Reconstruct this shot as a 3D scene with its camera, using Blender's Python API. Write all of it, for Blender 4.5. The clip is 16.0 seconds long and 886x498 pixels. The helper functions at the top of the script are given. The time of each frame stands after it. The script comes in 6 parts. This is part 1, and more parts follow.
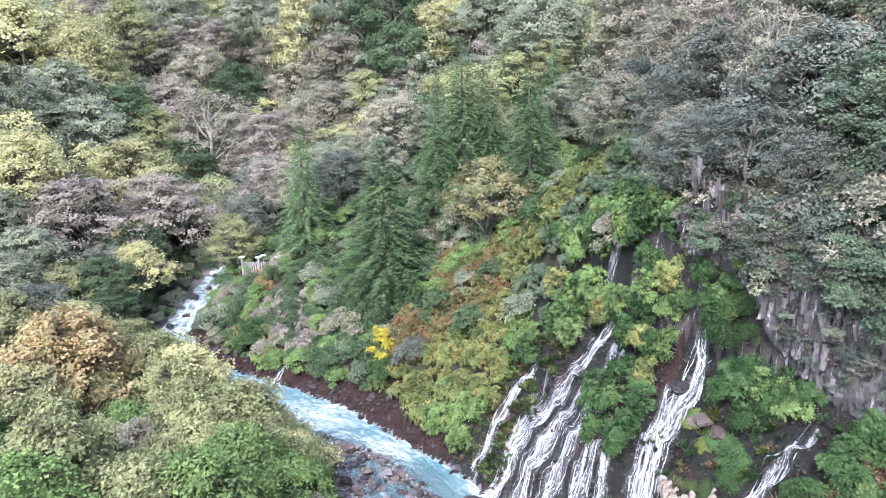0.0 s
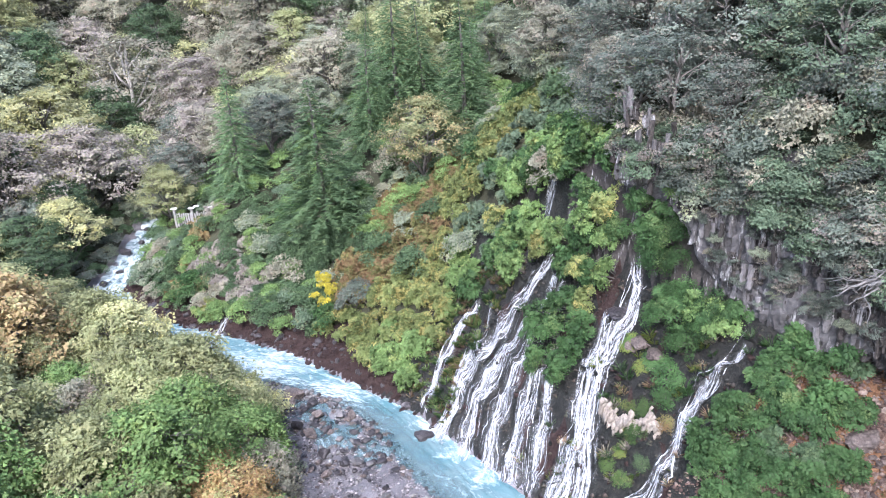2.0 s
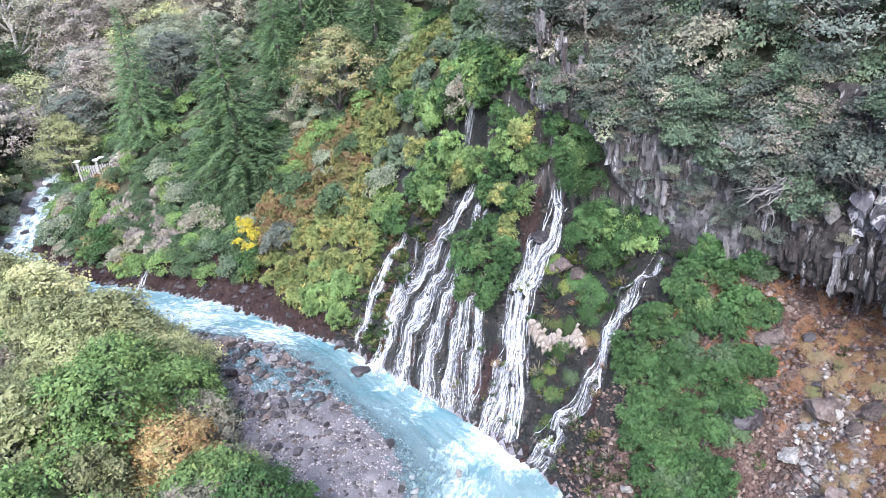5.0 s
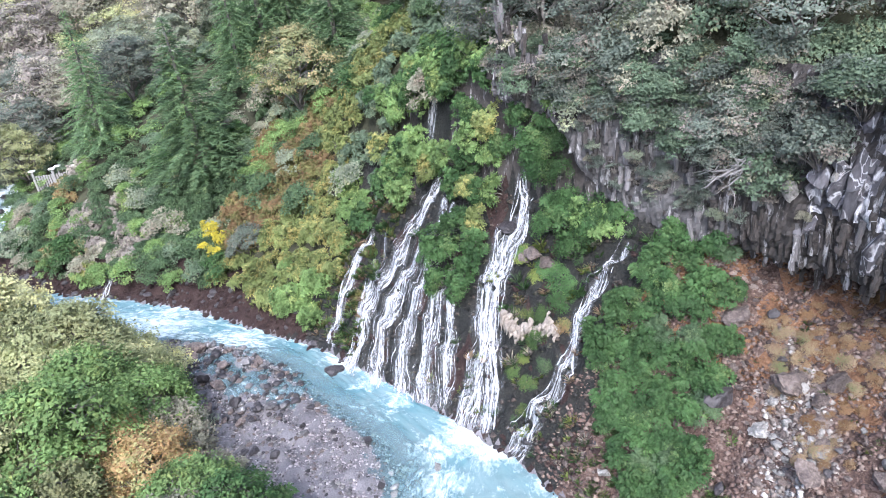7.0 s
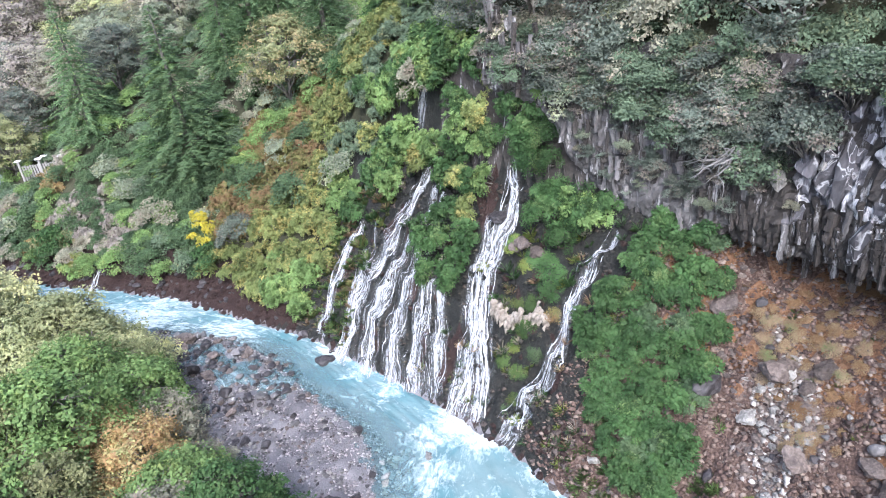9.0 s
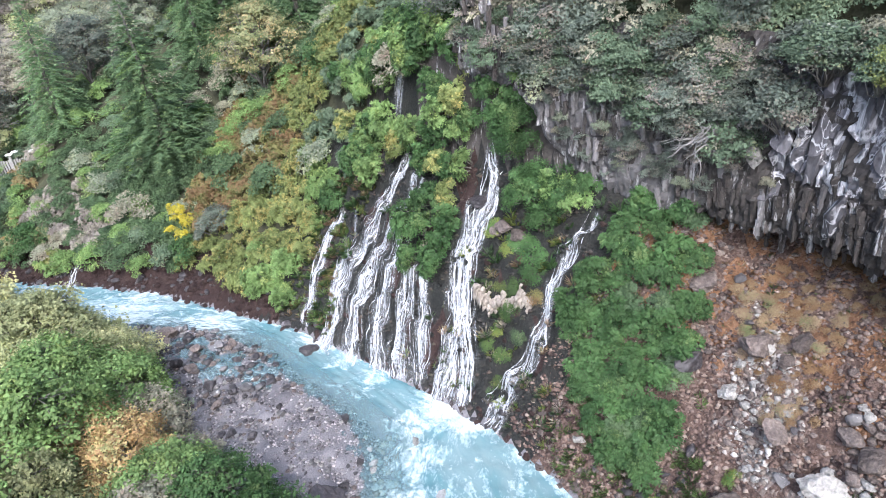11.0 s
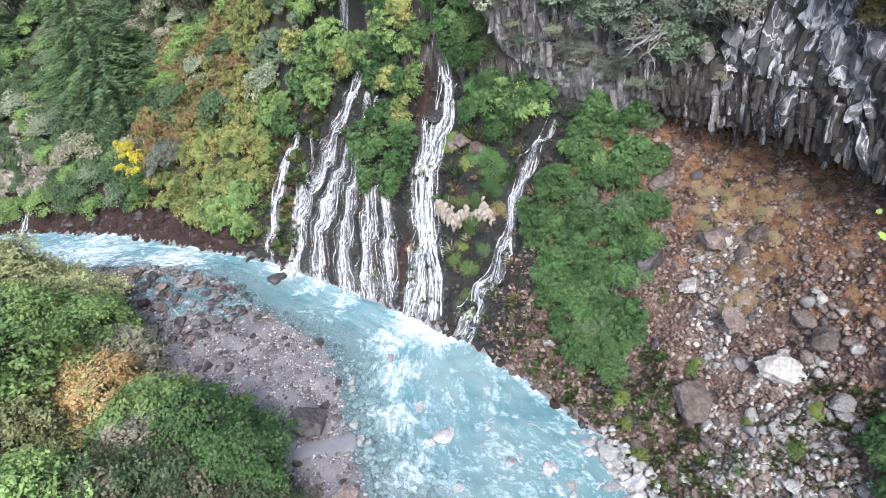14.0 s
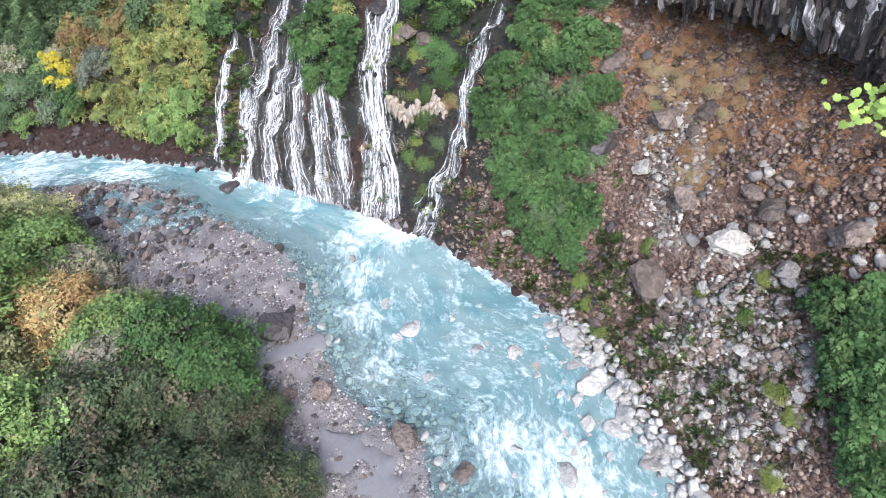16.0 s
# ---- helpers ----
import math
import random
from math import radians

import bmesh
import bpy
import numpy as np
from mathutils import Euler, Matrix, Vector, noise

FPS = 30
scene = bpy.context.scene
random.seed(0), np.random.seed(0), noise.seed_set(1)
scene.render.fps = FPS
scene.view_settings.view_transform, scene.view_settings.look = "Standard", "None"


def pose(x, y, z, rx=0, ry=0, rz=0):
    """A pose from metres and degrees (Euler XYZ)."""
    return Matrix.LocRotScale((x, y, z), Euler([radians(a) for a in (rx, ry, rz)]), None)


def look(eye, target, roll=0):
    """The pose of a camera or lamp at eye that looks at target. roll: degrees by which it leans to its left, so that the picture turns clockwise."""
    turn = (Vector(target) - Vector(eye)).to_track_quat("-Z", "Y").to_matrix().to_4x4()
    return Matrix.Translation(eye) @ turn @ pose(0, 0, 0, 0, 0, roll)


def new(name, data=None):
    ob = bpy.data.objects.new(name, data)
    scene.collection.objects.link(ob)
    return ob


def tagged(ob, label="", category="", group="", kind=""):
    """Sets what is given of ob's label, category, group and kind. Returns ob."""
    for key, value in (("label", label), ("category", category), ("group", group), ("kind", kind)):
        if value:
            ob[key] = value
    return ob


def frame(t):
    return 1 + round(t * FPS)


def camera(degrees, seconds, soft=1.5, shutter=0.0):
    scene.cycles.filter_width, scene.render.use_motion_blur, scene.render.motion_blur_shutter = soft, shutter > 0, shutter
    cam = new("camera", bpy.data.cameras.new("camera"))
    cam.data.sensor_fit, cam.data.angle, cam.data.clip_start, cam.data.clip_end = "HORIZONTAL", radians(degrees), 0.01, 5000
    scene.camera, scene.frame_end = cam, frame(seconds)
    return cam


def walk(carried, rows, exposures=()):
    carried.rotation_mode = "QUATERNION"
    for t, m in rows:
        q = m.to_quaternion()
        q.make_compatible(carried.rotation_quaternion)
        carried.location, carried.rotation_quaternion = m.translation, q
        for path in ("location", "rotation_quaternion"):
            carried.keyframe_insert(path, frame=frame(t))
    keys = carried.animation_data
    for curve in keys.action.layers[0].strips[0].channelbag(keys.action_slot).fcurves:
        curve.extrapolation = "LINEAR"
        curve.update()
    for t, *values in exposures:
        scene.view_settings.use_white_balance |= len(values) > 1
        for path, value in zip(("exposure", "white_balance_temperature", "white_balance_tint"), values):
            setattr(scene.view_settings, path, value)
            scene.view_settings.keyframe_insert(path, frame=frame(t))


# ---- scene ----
# ---------------------------------------------------------------- camera
EYE = Vector((0.0, 0.0, 30.0))
TURNS = [
    (0.0, 74.89, 2.30, -0.70),
    (0.5, 73.39, 2.55, -1.61),
    (1.0, 71.86, 2.85, -3.06),
    (1.5, 71.08, 2.96, -4.89),
    (2.0, 69.78, 3.57, -6.22),
    (2.5, 68.18, 4.04, -8.02),
    (3.0, 66.12, 4.28, -10.02),
    (3.5, 64.92, 4.80, -11.22),
    (6.0, 63.62, 5.22, -15.08),
    (6.5, 63.38, 5.80, -16.17),
    (7.0, 63.09, 6.12, -16.87),
    (7.5, 62.87, 6.28, -17.06),
    (8.0, 62.64, 6.06, -17.31),
    (8.5, 62.35, 5.94, -17.52),
    (9.0, 62.18, 5.89, -17.64),
    (11.5, 60.21, 7.04, -20.73),
    (12.0, 59.55, 7.51, -21.59),
    (12.5, 58.84, 7.55, -22.01),
    (13.0, 57.73, 7.91, -22.72),
    (13.5, 55.76, 8.34, -23.51),
    (14.0, 53.41, 8.66, -24.71),
    (14.5, 50.36, 8.62, -26.72),
    (15.0, 47.94, 8.57, -28.20),
    (15.5, 45.68, 8.92, -29.32),
    (16.0, 44.20, 9.26, -29.87),
]
cam = camera(64.2, 16.0, soft=1.0)
walk(cam, [(t, pose(EYE.x, EYE.y, EYE.z, rx, ry, rz)) for t, rx, ry, rz in TURNS], [(0.0, 1.90, 5600, 16), (7.0, 1.87, 5580, 13), (16.0, 1.72, 5960, 10)])

# ---------------------------------------------------------------- light
SUN_EL, SUN_AZ = 47.0, 196.0
world = bpy.data.worlds.new("sky")
scene.world = world
world.use_nodes = True
wn = world.node_tree
sky = wn.nodes.new("ShaderNodeTexSky")
sky.sky_type = "NISHITA"
sky.sun_disc = False
sky.sun_elevation = radians(SUN_EL)
sky.sun_rotation = radians(SUN_AZ)
sky.dust_density = 4.0
wn.links.new(sky.outputs[0], wn.nodes["Background"].inputs[0])
wn.nodes["Background"].inputs[1].default_value = 0.13
sun = new("sun", bpy.data.lights.new("sun", "SUN"))
sun.data.energy, sun.data.angle, sun.data.color = 1.3, radians(25), (1.0, 0.97, 0.93)
a, e = radians(SUN_AZ), radians(SUN_EL)
sun.matrix_world = look((0, 0, 90), (-math.sin(a) * math.cos(e), -math.cos(a) * math.cos(e), 90 - math.sin(e)))
# ---------------------------------------------------------------- the lie of the land
RIGHT_BANK = np.array([(6, -90), (9, -10), (11, 3), (11.9, 9.7), (13.1, 15.6), (13, 19.7), (11.6, 25.3), (10.2, 29.7), (7.5, 35.4),
                       (1.3, 46), (-9, 57.8), (-16.8, 63.8), (-25.5, 69.2), (-29.3, 75), (-29.4, 92), (-32, 115), (-48, 170), (-70, 400)], float)
LEFT_BANK = np.array([(-9, -90), (-1, -10), (1.0, 10), (2.4, 15.4), (3.1, 17.3), (2.1, 19.6), (1.1, 22.2), (1.2, 25.5), (1.5, 28.5), (2.4, 31), (2.4, 33.6),
                      (1.4, 36.5), (-0.7, 40.5), (-2.3, 45), (-5.4, 49.3), (-9.5, 52.0), (-14, 54.4), (-20, 58.5), (-30.5, 67.5), (-32.2, 74), (-31.0, 92), (-35, 115), (-52, 170), (-80, 400)], float)


def bank_distance(line, x, y):
    """Distance to a bank, positive on its right side as one looks upstream, and the y of its nearest point."""
    best = np.full(x.shape, 1e9)
    sign, near = np.ones(x.shape), np.zeros(x.shape)
    for (ax, ay), (bx, by) in zip(line[:-1], line[1:]):
        dx, dy = bx - ax, by - ay
        k = np.clip(((x - ax) * dx + (y - ay) * dy) / (dx * dx + dy * dy), 0, 1)
        px, py = ax + k * dx, ay + k * dy
        d = np.hypot(x - px, y - py)
        m = d < best - 1e-9
        best = np.where(m, d, best)
        near = np.where(m, py, near)
        sign = np.where(m, np.where((x - ax) * dy - (y - ay) * dx > 0, 1.0, -1.0), sign)
    return best * sign, near


def waves(x, y, scale, seed):
    """Smooth noise of about -1 to 1 out of a few crossing waves."""
    r = np.random.RandomState(seed)
    out = np.zeros(np.shape(x))
    for _ in range(7):
        a, k, p = r.uniform(0, 6.283), r.uniform(0.6, 1.7) / scale, r.uniform(0, 6.283)
        out = out + np.sin((x * math.cos(a) + y * math.sin(a)) * k * 6.283 + p + 0.8 * np.sin((x * math.sin(a) - y * math.cos(a)) * k * 4.1 + 2 * p))
    return out / 3.6


def water_level(y):
    return np.interp(y, [66, 72, 95, 130, 400], [0, 0.6, 3.6, 5.5, 16])


SLOPE_Y = [22, 28, 38, 46, 52, 58, 100]
SLOPE_FOOT = [0.92, 1.55, 1.7, 1.3, 0.9, 0.56, 0.45]
SLOPE_STEP = [8.0, 7.0, 6.0, 3.0, 0.5, 0.0, 0.0]
SLOPE_TOP = [0.8, 0.8, 0.75, 0.65, 0.5, 0.42, 0.42]
CONTACT = 12.5


def ground_all(x, y):
    x, y = np.asarray(x, float), np.asarray(y, float)
    dr, yr = bank_distance(RIGHT_BANK, x, y)
    dl, yl = bank_distance(LEFT_BANK, x, y)
    dl = -dl
    w = water_level(np.where(dr > 0, yr, yl))
    foot, step, top = np.interp(yr, SLOPE_Y, SLOPE_FOOT), np.interp(yr, SLOPE_Y, SLOPE_STEP), np.interp(yr, SLOPE_Y, SLOPE_TOP)
    reach = CONTACT / foot
    d = np.maximum(dr, 0)
    k = np.clip((d - reach - 0.2) / 1.4, 0, 1)
    right = w + foot * np.minimum(d, reach) + step * k * k * (3 - 2 * k) + top * np.maximum(d - reach, 0)
    right = right + 0.25 * np.clip(d, 0, 1) * waves(x, y, 3.5, 5) + 0.9 * np.clip((d - 8) / 12, 0, 1) * waves(x, y, 17, 6)
    wet = np.clip((yr - 26) / 2, 0, 1) * np.clip((47 - yr) / 2, 0, 1) * np.clip(d / 0.8, 0, 1) * np.clip((CONTACT + 1 - right) / 2, 0, 1)
    ledge = 0.34 * np.sin(right * 2.6 + 2.2 * waves(x, y, 5.0, 12)) + 0.14 * np.sin(right * 6.1 + 3 * waves(x, y, 2.6, 13)) + 0.34 * waves(x, y, 1.7, 14)
    right = right + wet * ledge
    e = np.maximum(dl, 0)
    left = w + 0.05 * np.minimum(e, 9) + np.interp(yl, [55, 85], [0.2, 0.62]) * np.maximum(e - 9, 0) + 0.16 * np.maximum(e - 45, 0) + 0.12 * np.clip(e, 0, 2) * waves(x, y, 2.6, 7)
    left = left + 1.2 * np.clip((e - 8) / 15, 0, 1) * waves(x, y, 24, 8)
    mid = np.minimum(-dr, -dl)
    bed = w - np.interp(y, [60, 70], [0.55, 1.3]) * np.clip(mid / 1.2, 0, 1) + 0.05 * waves(x, y, 1.3, 9)
    z = np.where(dr > 0, right, np.where(dl > 0, left, bed))
    z = z - 2.2 * np.exp(-(((x + 21.8) / 2.6) ** 2 + ((y - 84.6) / 3.0) ** 2))
    far = np.maximum(y - 112, 0)
    z = z + 0.30 * far + 6 * np.clip(far / 100, 0, 1) * waves(x, y, 130, 11)
    return np.minimum(z, 120 + 25 * np.sin(x * 0.004) + 0.02 * np.hypot(x, y)), dr, dl


def ground(x, y):
    return float(ground_all(np.array([x]), np.array([y]))[0][0])


def lie(x, y):
    """The ground's upward normal, from its broad slope."""
    p = ground_all(np.array([x - 1, x + 1, x, x]), np.array([y, y, y - 1, y + 1]))[0]
    return Vector((float(p[0] - p[1]) / 2, float(p[2] - p[3]) / 2, 1)).normalized()


# ---------------------------------------------------------------- materials
def material(name, colours, scale=2.0, rough=0.85, bump=0.3, fine=14.0, spread=0.0, coords="Object", spec=0.3, deep=0.08):
    """A rough natural surface: colours mixed by noise at two scales, with fine relief. spread: how much objects differ."""
    m = bpy.data.materials.new(name)
    m.use_nodes = True
    t = m.node_tree
    n, l = t.nodes, t.links
    b = n["Principled BSDF"]
    b.inputs["Roughness"].default_value = rough
    b.inputs["Specular IOR Level"].default_value = spec
    co = n.new("ShaderNodeTexCoord")
    big, small = n.new("ShaderNodeTexNoise"), n.new("ShaderNodeTexNoise")
    for q, s, d in ((big, scale, 4.0), (small, scale * fine, 6.0)):
        q.inputs["Scale"].default_value, q.inputs["Detail"].default_value, q.inputs["Roughness"].default_value = s, d, 0.65
        l.new(co.outputs[coords], q.inputs["Vector"])
    mix = n.new("ShaderNodeMath")
    mix.operation = "MULTIPLY_ADD"
    mix.inputs[1].default_value = 0.55
    l.new(small.outputs["Fac"], mix.inputs[0])
    half = n.new("ShaderNodeMath")
    half.operation = "MULTIPLY"
    half.inputs[1].default_value = 0.45
    l.new(big.outputs["Fac"], half.inputs[0])
    l.new(half.outputs[0], mix.inputs[2])
    ramp = n.new("ShaderNodeValToRGB")
    for i, c in enumerate(colours):
        p = 0.3 + 0.4 * i / max(1, len(colours) - 1)
        e = ramp.color_ramp.elements[i] if i < 2 else ramp.color_ramp.elements.new(p)
        e.position, e.color = p, (*c, 1)
    l.new(mix.outputs[0], ramp.inputs[0])
    out = ramp.outputs[0]
    if spread:
        oi = n.new("ShaderNodeObjectInfo")
        hs = n.new("ShaderNodeHueSaturation")
        mr = n.new("ShaderNodeMapRange")
        mr.inputs[3].default_value, mr.inputs[4].default_value = 1 - spread, 1 + spread
        l.new(oi.outputs["Random"], mr.inputs[0])
        l.new(mr.outputs[0], hs.inputs["Value"])
        l.new(out, hs.inputs["Color"])
        out = hs.outputs[0]
    l.new(out, b.inputs["Base Color"])
    bp = n.new("ShaderNodeBump")
    bp.inputs["Strength"].default_value, bp.inputs["Distance"].default_value = bump, deep
    l.new(small.outputs["Fac"], bp.inputs["Height"])
    l.new(bp.outputs[0], b.inputs["Normal"])
    return m


def leaf_material(name, dark, light, other=None, share=0.15, rough=0.65):
    """Leaves: each leaf takes its own tone between dark and light, a few take the other colour; light passes through."""
    m = bpy.data.materials.new(name)
    m.use_nodes = True
    t = m.node_tree
    n, l = t.nodes, t.links
    b = n["Principled BSDF"]
    b.inputs["Roughness"].default_value = rough
    b.inputs["Specular IOR Level"].default_value = 0.2
    g, oi = n.new("ShaderNodeNewGeometry"), n.new("ShaderNodeObjectInfo")
    nz = n.new("ShaderNodeTexNoise")
    nz.inputs["Scale"].default_value, nz.inputs["Detail"].default_value = 0.7, 3.0
    l.new(g.outputs["Position"], nz.inputs["Vector"])
    mm = n.new("ShaderNodeMath")
    mm.operation = "MULTIPLY_ADD"
    mm.inputs[1].default_value = 0.40
    l.new(g.outputs["Random Per Island"], mm.inputs[0])
    ms = n.new("ShaderNodeMapRange")
    ms.inputs[1].default_value, ms.inputs[2].default_value, ms.inputs[3].default_value, ms.inputs[4].default_value = 0.3, 0.7, -0.04, 0.66
    l.new(nz.outputs["Fac"], ms.inputs[0])
    l.new(ms.outputs[0], mm.inputs[2])
    mx = n.new("ShaderNodeMix")
    mx.data_type = "RGBA"
    l.new(mm.outputs[0], mx.inputs["Factor"])
    mx.inputs["A"].default_value, mx.inputs["B"].default_value = (*dark, 1), (*light, 1)
    out = mx.outputs["Result"]
    if other:
        nb = n.new("ShaderNodeTexNoise")
        nb.inputs["Scale"].default_value, nb.inputs["Detail"].default_value = 0.75, 4.0
        l.new(g.outputs["Position"], nb.inputs["Vector"])
        ad = n.new("ShaderNodeMath")
        ad.operation = "MULTIPLY_ADD"
        ad.inputs[1].default_value = 0.28
        l.new(g.outputs["Random Per Island"], ad.inputs[0])
        l.new(nb.outputs["Fac"], ad.inputs[2])
        th = n.new("ShaderNodeMapRange")
        c = 0.90 - 0.48 * share
        th.inputs[1].default_value, th.inputs[2].default_value = c - 0.1, c + 0.1
        l.new(ad.outputs[0], th.inputs[0])
        mo = n.new("ShaderNodeMix")
        mo.data_type = "RGBA"
        l.new(th.outputs[0], mo.inputs["Factor"])
        l.new(out, mo.inputs["A"])
        mo.inputs["B"].default_value = (*other, 1)
        out = mo.outputs["Result"]
    hs = n.new("ShaderNodeHueSaturation")
    mr, mh = n.new("ShaderNodeMapRange"), n.new("ShaderNodeMapRange")
    mr.inputs[3].default_value, mr.inputs[4].default_value = 0.75, 1.25
    mh.inputs[3].default_value, mh.inputs[4].default_value = 0.488, 0.512
    l.new(oi.outputs["Random"], mr.inputs[0])
    l.new(g.outputs["Random Per Island"], mh.inputs[0])
    l.new(mr.outputs[0], hs.inputs["Value"])
    l.new(mh.outputs[0], hs.inputs["Hue"])
    l.new(out, hs.inputs["Color"])
    l.new(hs.outputs[0], b.inputs["Base Color"])
    tr = n.new("ShaderNodeBsdfTranslucent")
    l.new(hs.outputs[0], tr.inputs["Color"])
    sh = n.new("ShaderNodeMixShader")
    sh.inputs[0].default_value = 0.28
    l.new(b.outputs[0], sh.inputs[1])
    l.new(tr.outputs[0], sh.inputs[2])
    l.new(sh.outputs[0], n["Material Output"].inputs[0])
    return m


M = {}
M["green"] = leaf_material("green_leaves", (0.125, 0.142, 0.102), (0.325, 0.365, 0.255), (0.360, 0.354, 0.190), 0.18)
M["deep"] = leaf_material("deep_green_leaves", (0.040, 0.066, 0.034), (0.130, 0.195, 0.095), (0.168, 0.216, 0.107), 0.12)
# Deep green darkened to about two thirds and browned, for bank trees nearest the eye.
M["shade"] = leaf_material("dark_near_bank_leaves", (0.026, 0.040, 0.023), (0.098, 0.138, 0.066), (0.150, 0.118, 0.085), 0.25)
M["lime"] = leaf_material("yellow_green_leaves", (0.230, 0.235, 0.122), (0.540, 0.540, 0.280), (0.546, 0.490, 0.207), 0.25)
M["olive"] = leaf_material("olive_leaves", (0.150, 0.148, 0.105), (0.395, 0.388, 0.285), (0.347, 0.270, 0.214), 0.24)
M["mauve"] = leaf_material("browned_leaves", (0.195, 0.172, 0.152), (0.430, 0.380, 0.335), (0.390, 0.370, 0.255), 0.3)
M["grey"] = leaf_material("grey_green_leaves", (0.066, 0.082, 0.064), (0.218, 0.256, 0.204), (0.262, 0.222, 0.185), 0.25)
M["amber"] = leaf_material("amber_leaves", (0.330, 0.245, 0.120), (0.620, 0.480, 0.250), (0.450, 0.420, 0.200), 0.3)
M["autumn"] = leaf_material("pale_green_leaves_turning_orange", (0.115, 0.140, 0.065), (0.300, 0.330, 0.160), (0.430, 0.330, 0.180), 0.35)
M["orange"] = leaf_material("orange_leaves", (0.220, 0.148, 0.070), (0.500, 0.345, 0.160), (0.33, 0.33, 0.15), 0.35)
M["yellow"] = leaf_material("bright_yellow_leaves", (0.30, 0.27, 0.04), (0.66, 0.56, 0.06), (0.22, 0.24, 0.06), 0.25)
M["rust"] = leaf_material("rust_and_green_leaves", (0.090, 0.100, 0.038), (0.25, 0.25, 0.09), (0.220, 0.142, 0.074), 0.52)
M["sage"] = leaf_material("dusty_green_leaves", (0.060, 0.088, 0.055), (0.195, 0.260, 0.165), (0.230, 0.230, 0.120), 0.10)
M["gold"] = leaf_material("green_and_gold_leaves", (0.075, 0.098, 0.036), (0.255, 0.300, 0.105), (0.36, 0.30, 0.105), 0.26)
M["ivy"] = leaf_material("ivy_leaves", (0.022, 0.050, 0.018), (0.098, 0.176, 0.062), (0.156, 0.200, 0.077), 0.1)
M["pale"] = leaf_material("pale_green_leaves", (0.160, 0.178, 0.085), (0.425, 0.445, 0.220), (0.409, 0.390, 0.198), 0.18)
M["needle"] = leaf_material("conifer_needles", (0.067, 0.116, 0.059), (0.203, 0.305, 0.142), (0.278, 0.336, 0.135), 0.10)
M["maple"] = leaf_material("lime_green_broad_leaves", (0.135, 0.215, 0.050), (0.310, 0.430, 0.115), (0.480, 0.480, 0.100), 0.2)
M["moss"] = leaf_material("moss", (0.120, 0.150, 0.033), (0.260, 0.290, 0.088), (0.100, 0.180, 0.055), 0.3)
M["leafy"] = leaf_material("fresh_green_leaves", (0.062, 0.104, 0.036), (0.255, 0.375, 0.130), (0.330, 0.370, 0.120), 0.10)
M["bark"] = material("bark", [(0.09, 0.08, 0.07), (0.21, 0.195, 0.175)], 3.0)
M["pale_bark"] = material("pale_bark", [(0.30, 0.28, 0.25), (0.50, 0.47, 0.43)], 3.0)
M["gravel"] = material("wet_gravel", [(0.060, 0.055, 0.058), (0.158, 0.148, 0.154), (0.268, 0.254, 0.260)], 0.5, 0.5, 0.8, 22)
M["soil"] = material("forest_soil", [(0.024, 0.024, 0.016), (0.048, 0.048, 0.028), (0.064, 0.072, 0.036)], 0.6, 0.95, 0.6)
M["wet_rock"] = material("wet_dark_rock", [(0.010, 0.011, 0.011), (0.022, 0.023, 0.021), (0.048, 0.042, 0.035)], 0.9, 0.6, 1.0, 7, spec=0.25, spread=0.3, deep=0.25)
M["red_rock"] = material("red_brown_bank_rock", [(0.014, 0.009, 0.009), (0.042, 0.024, 0.021), (0.075, 0.050, 0.043)], 1.2, 0.8, 1.0, 7, deep=0.25)
M["scree"] = material("brown_scree", [(0.024, 0.015, 0.013), (0.120, 0.078, 0.062), (0.300, 0.222, 0.182)], 0.9, 0.9, 1.0, 6, deep=0.3)
M["rust_soil"] = material("rusty_scree", [(0.040, 0.022, 0.015), (0.215, 0.115, 0.062), (0.330, 0.205, 0.130)], 1.0, 0.95, 1.0, 6, deep=0.3)
M["stone"] = material("grey_brown_stone", [(0.045, 0.036, 0.032), (0.140, 0.112, 0.100), (0.270, 0.228, 0.200)], 1.6, 0.85, 1.0, 6, spread=0.35, deep=0.15)
M["pale_stone"] = material("pale_stone", [(0.110, 0.100, 0.090), (0.290, 0.276, 0.256), (0.450, 0.436, 0.412)], 1.6, 0.85, 1.0, 6, spread=0.25, deep=0.15)
M["river_stone"] = material("bleached_river_stone", [(0.130, 0.128, 0.124), (0.290, 0.287, 0.280), (0.430, 0.427, 0.420)], 1.4, 0.7, 0.8, 6, spread=0.2, deep=0.12)
M["dark_stone"] = material("dark_wet_stone", [(0.019, 0.018, 0.018), (0.048, 0.043, 0.045), (0.070, 0.064, 0.066)], 1.0, 0.45, 0.6, 9, spread=0.3)


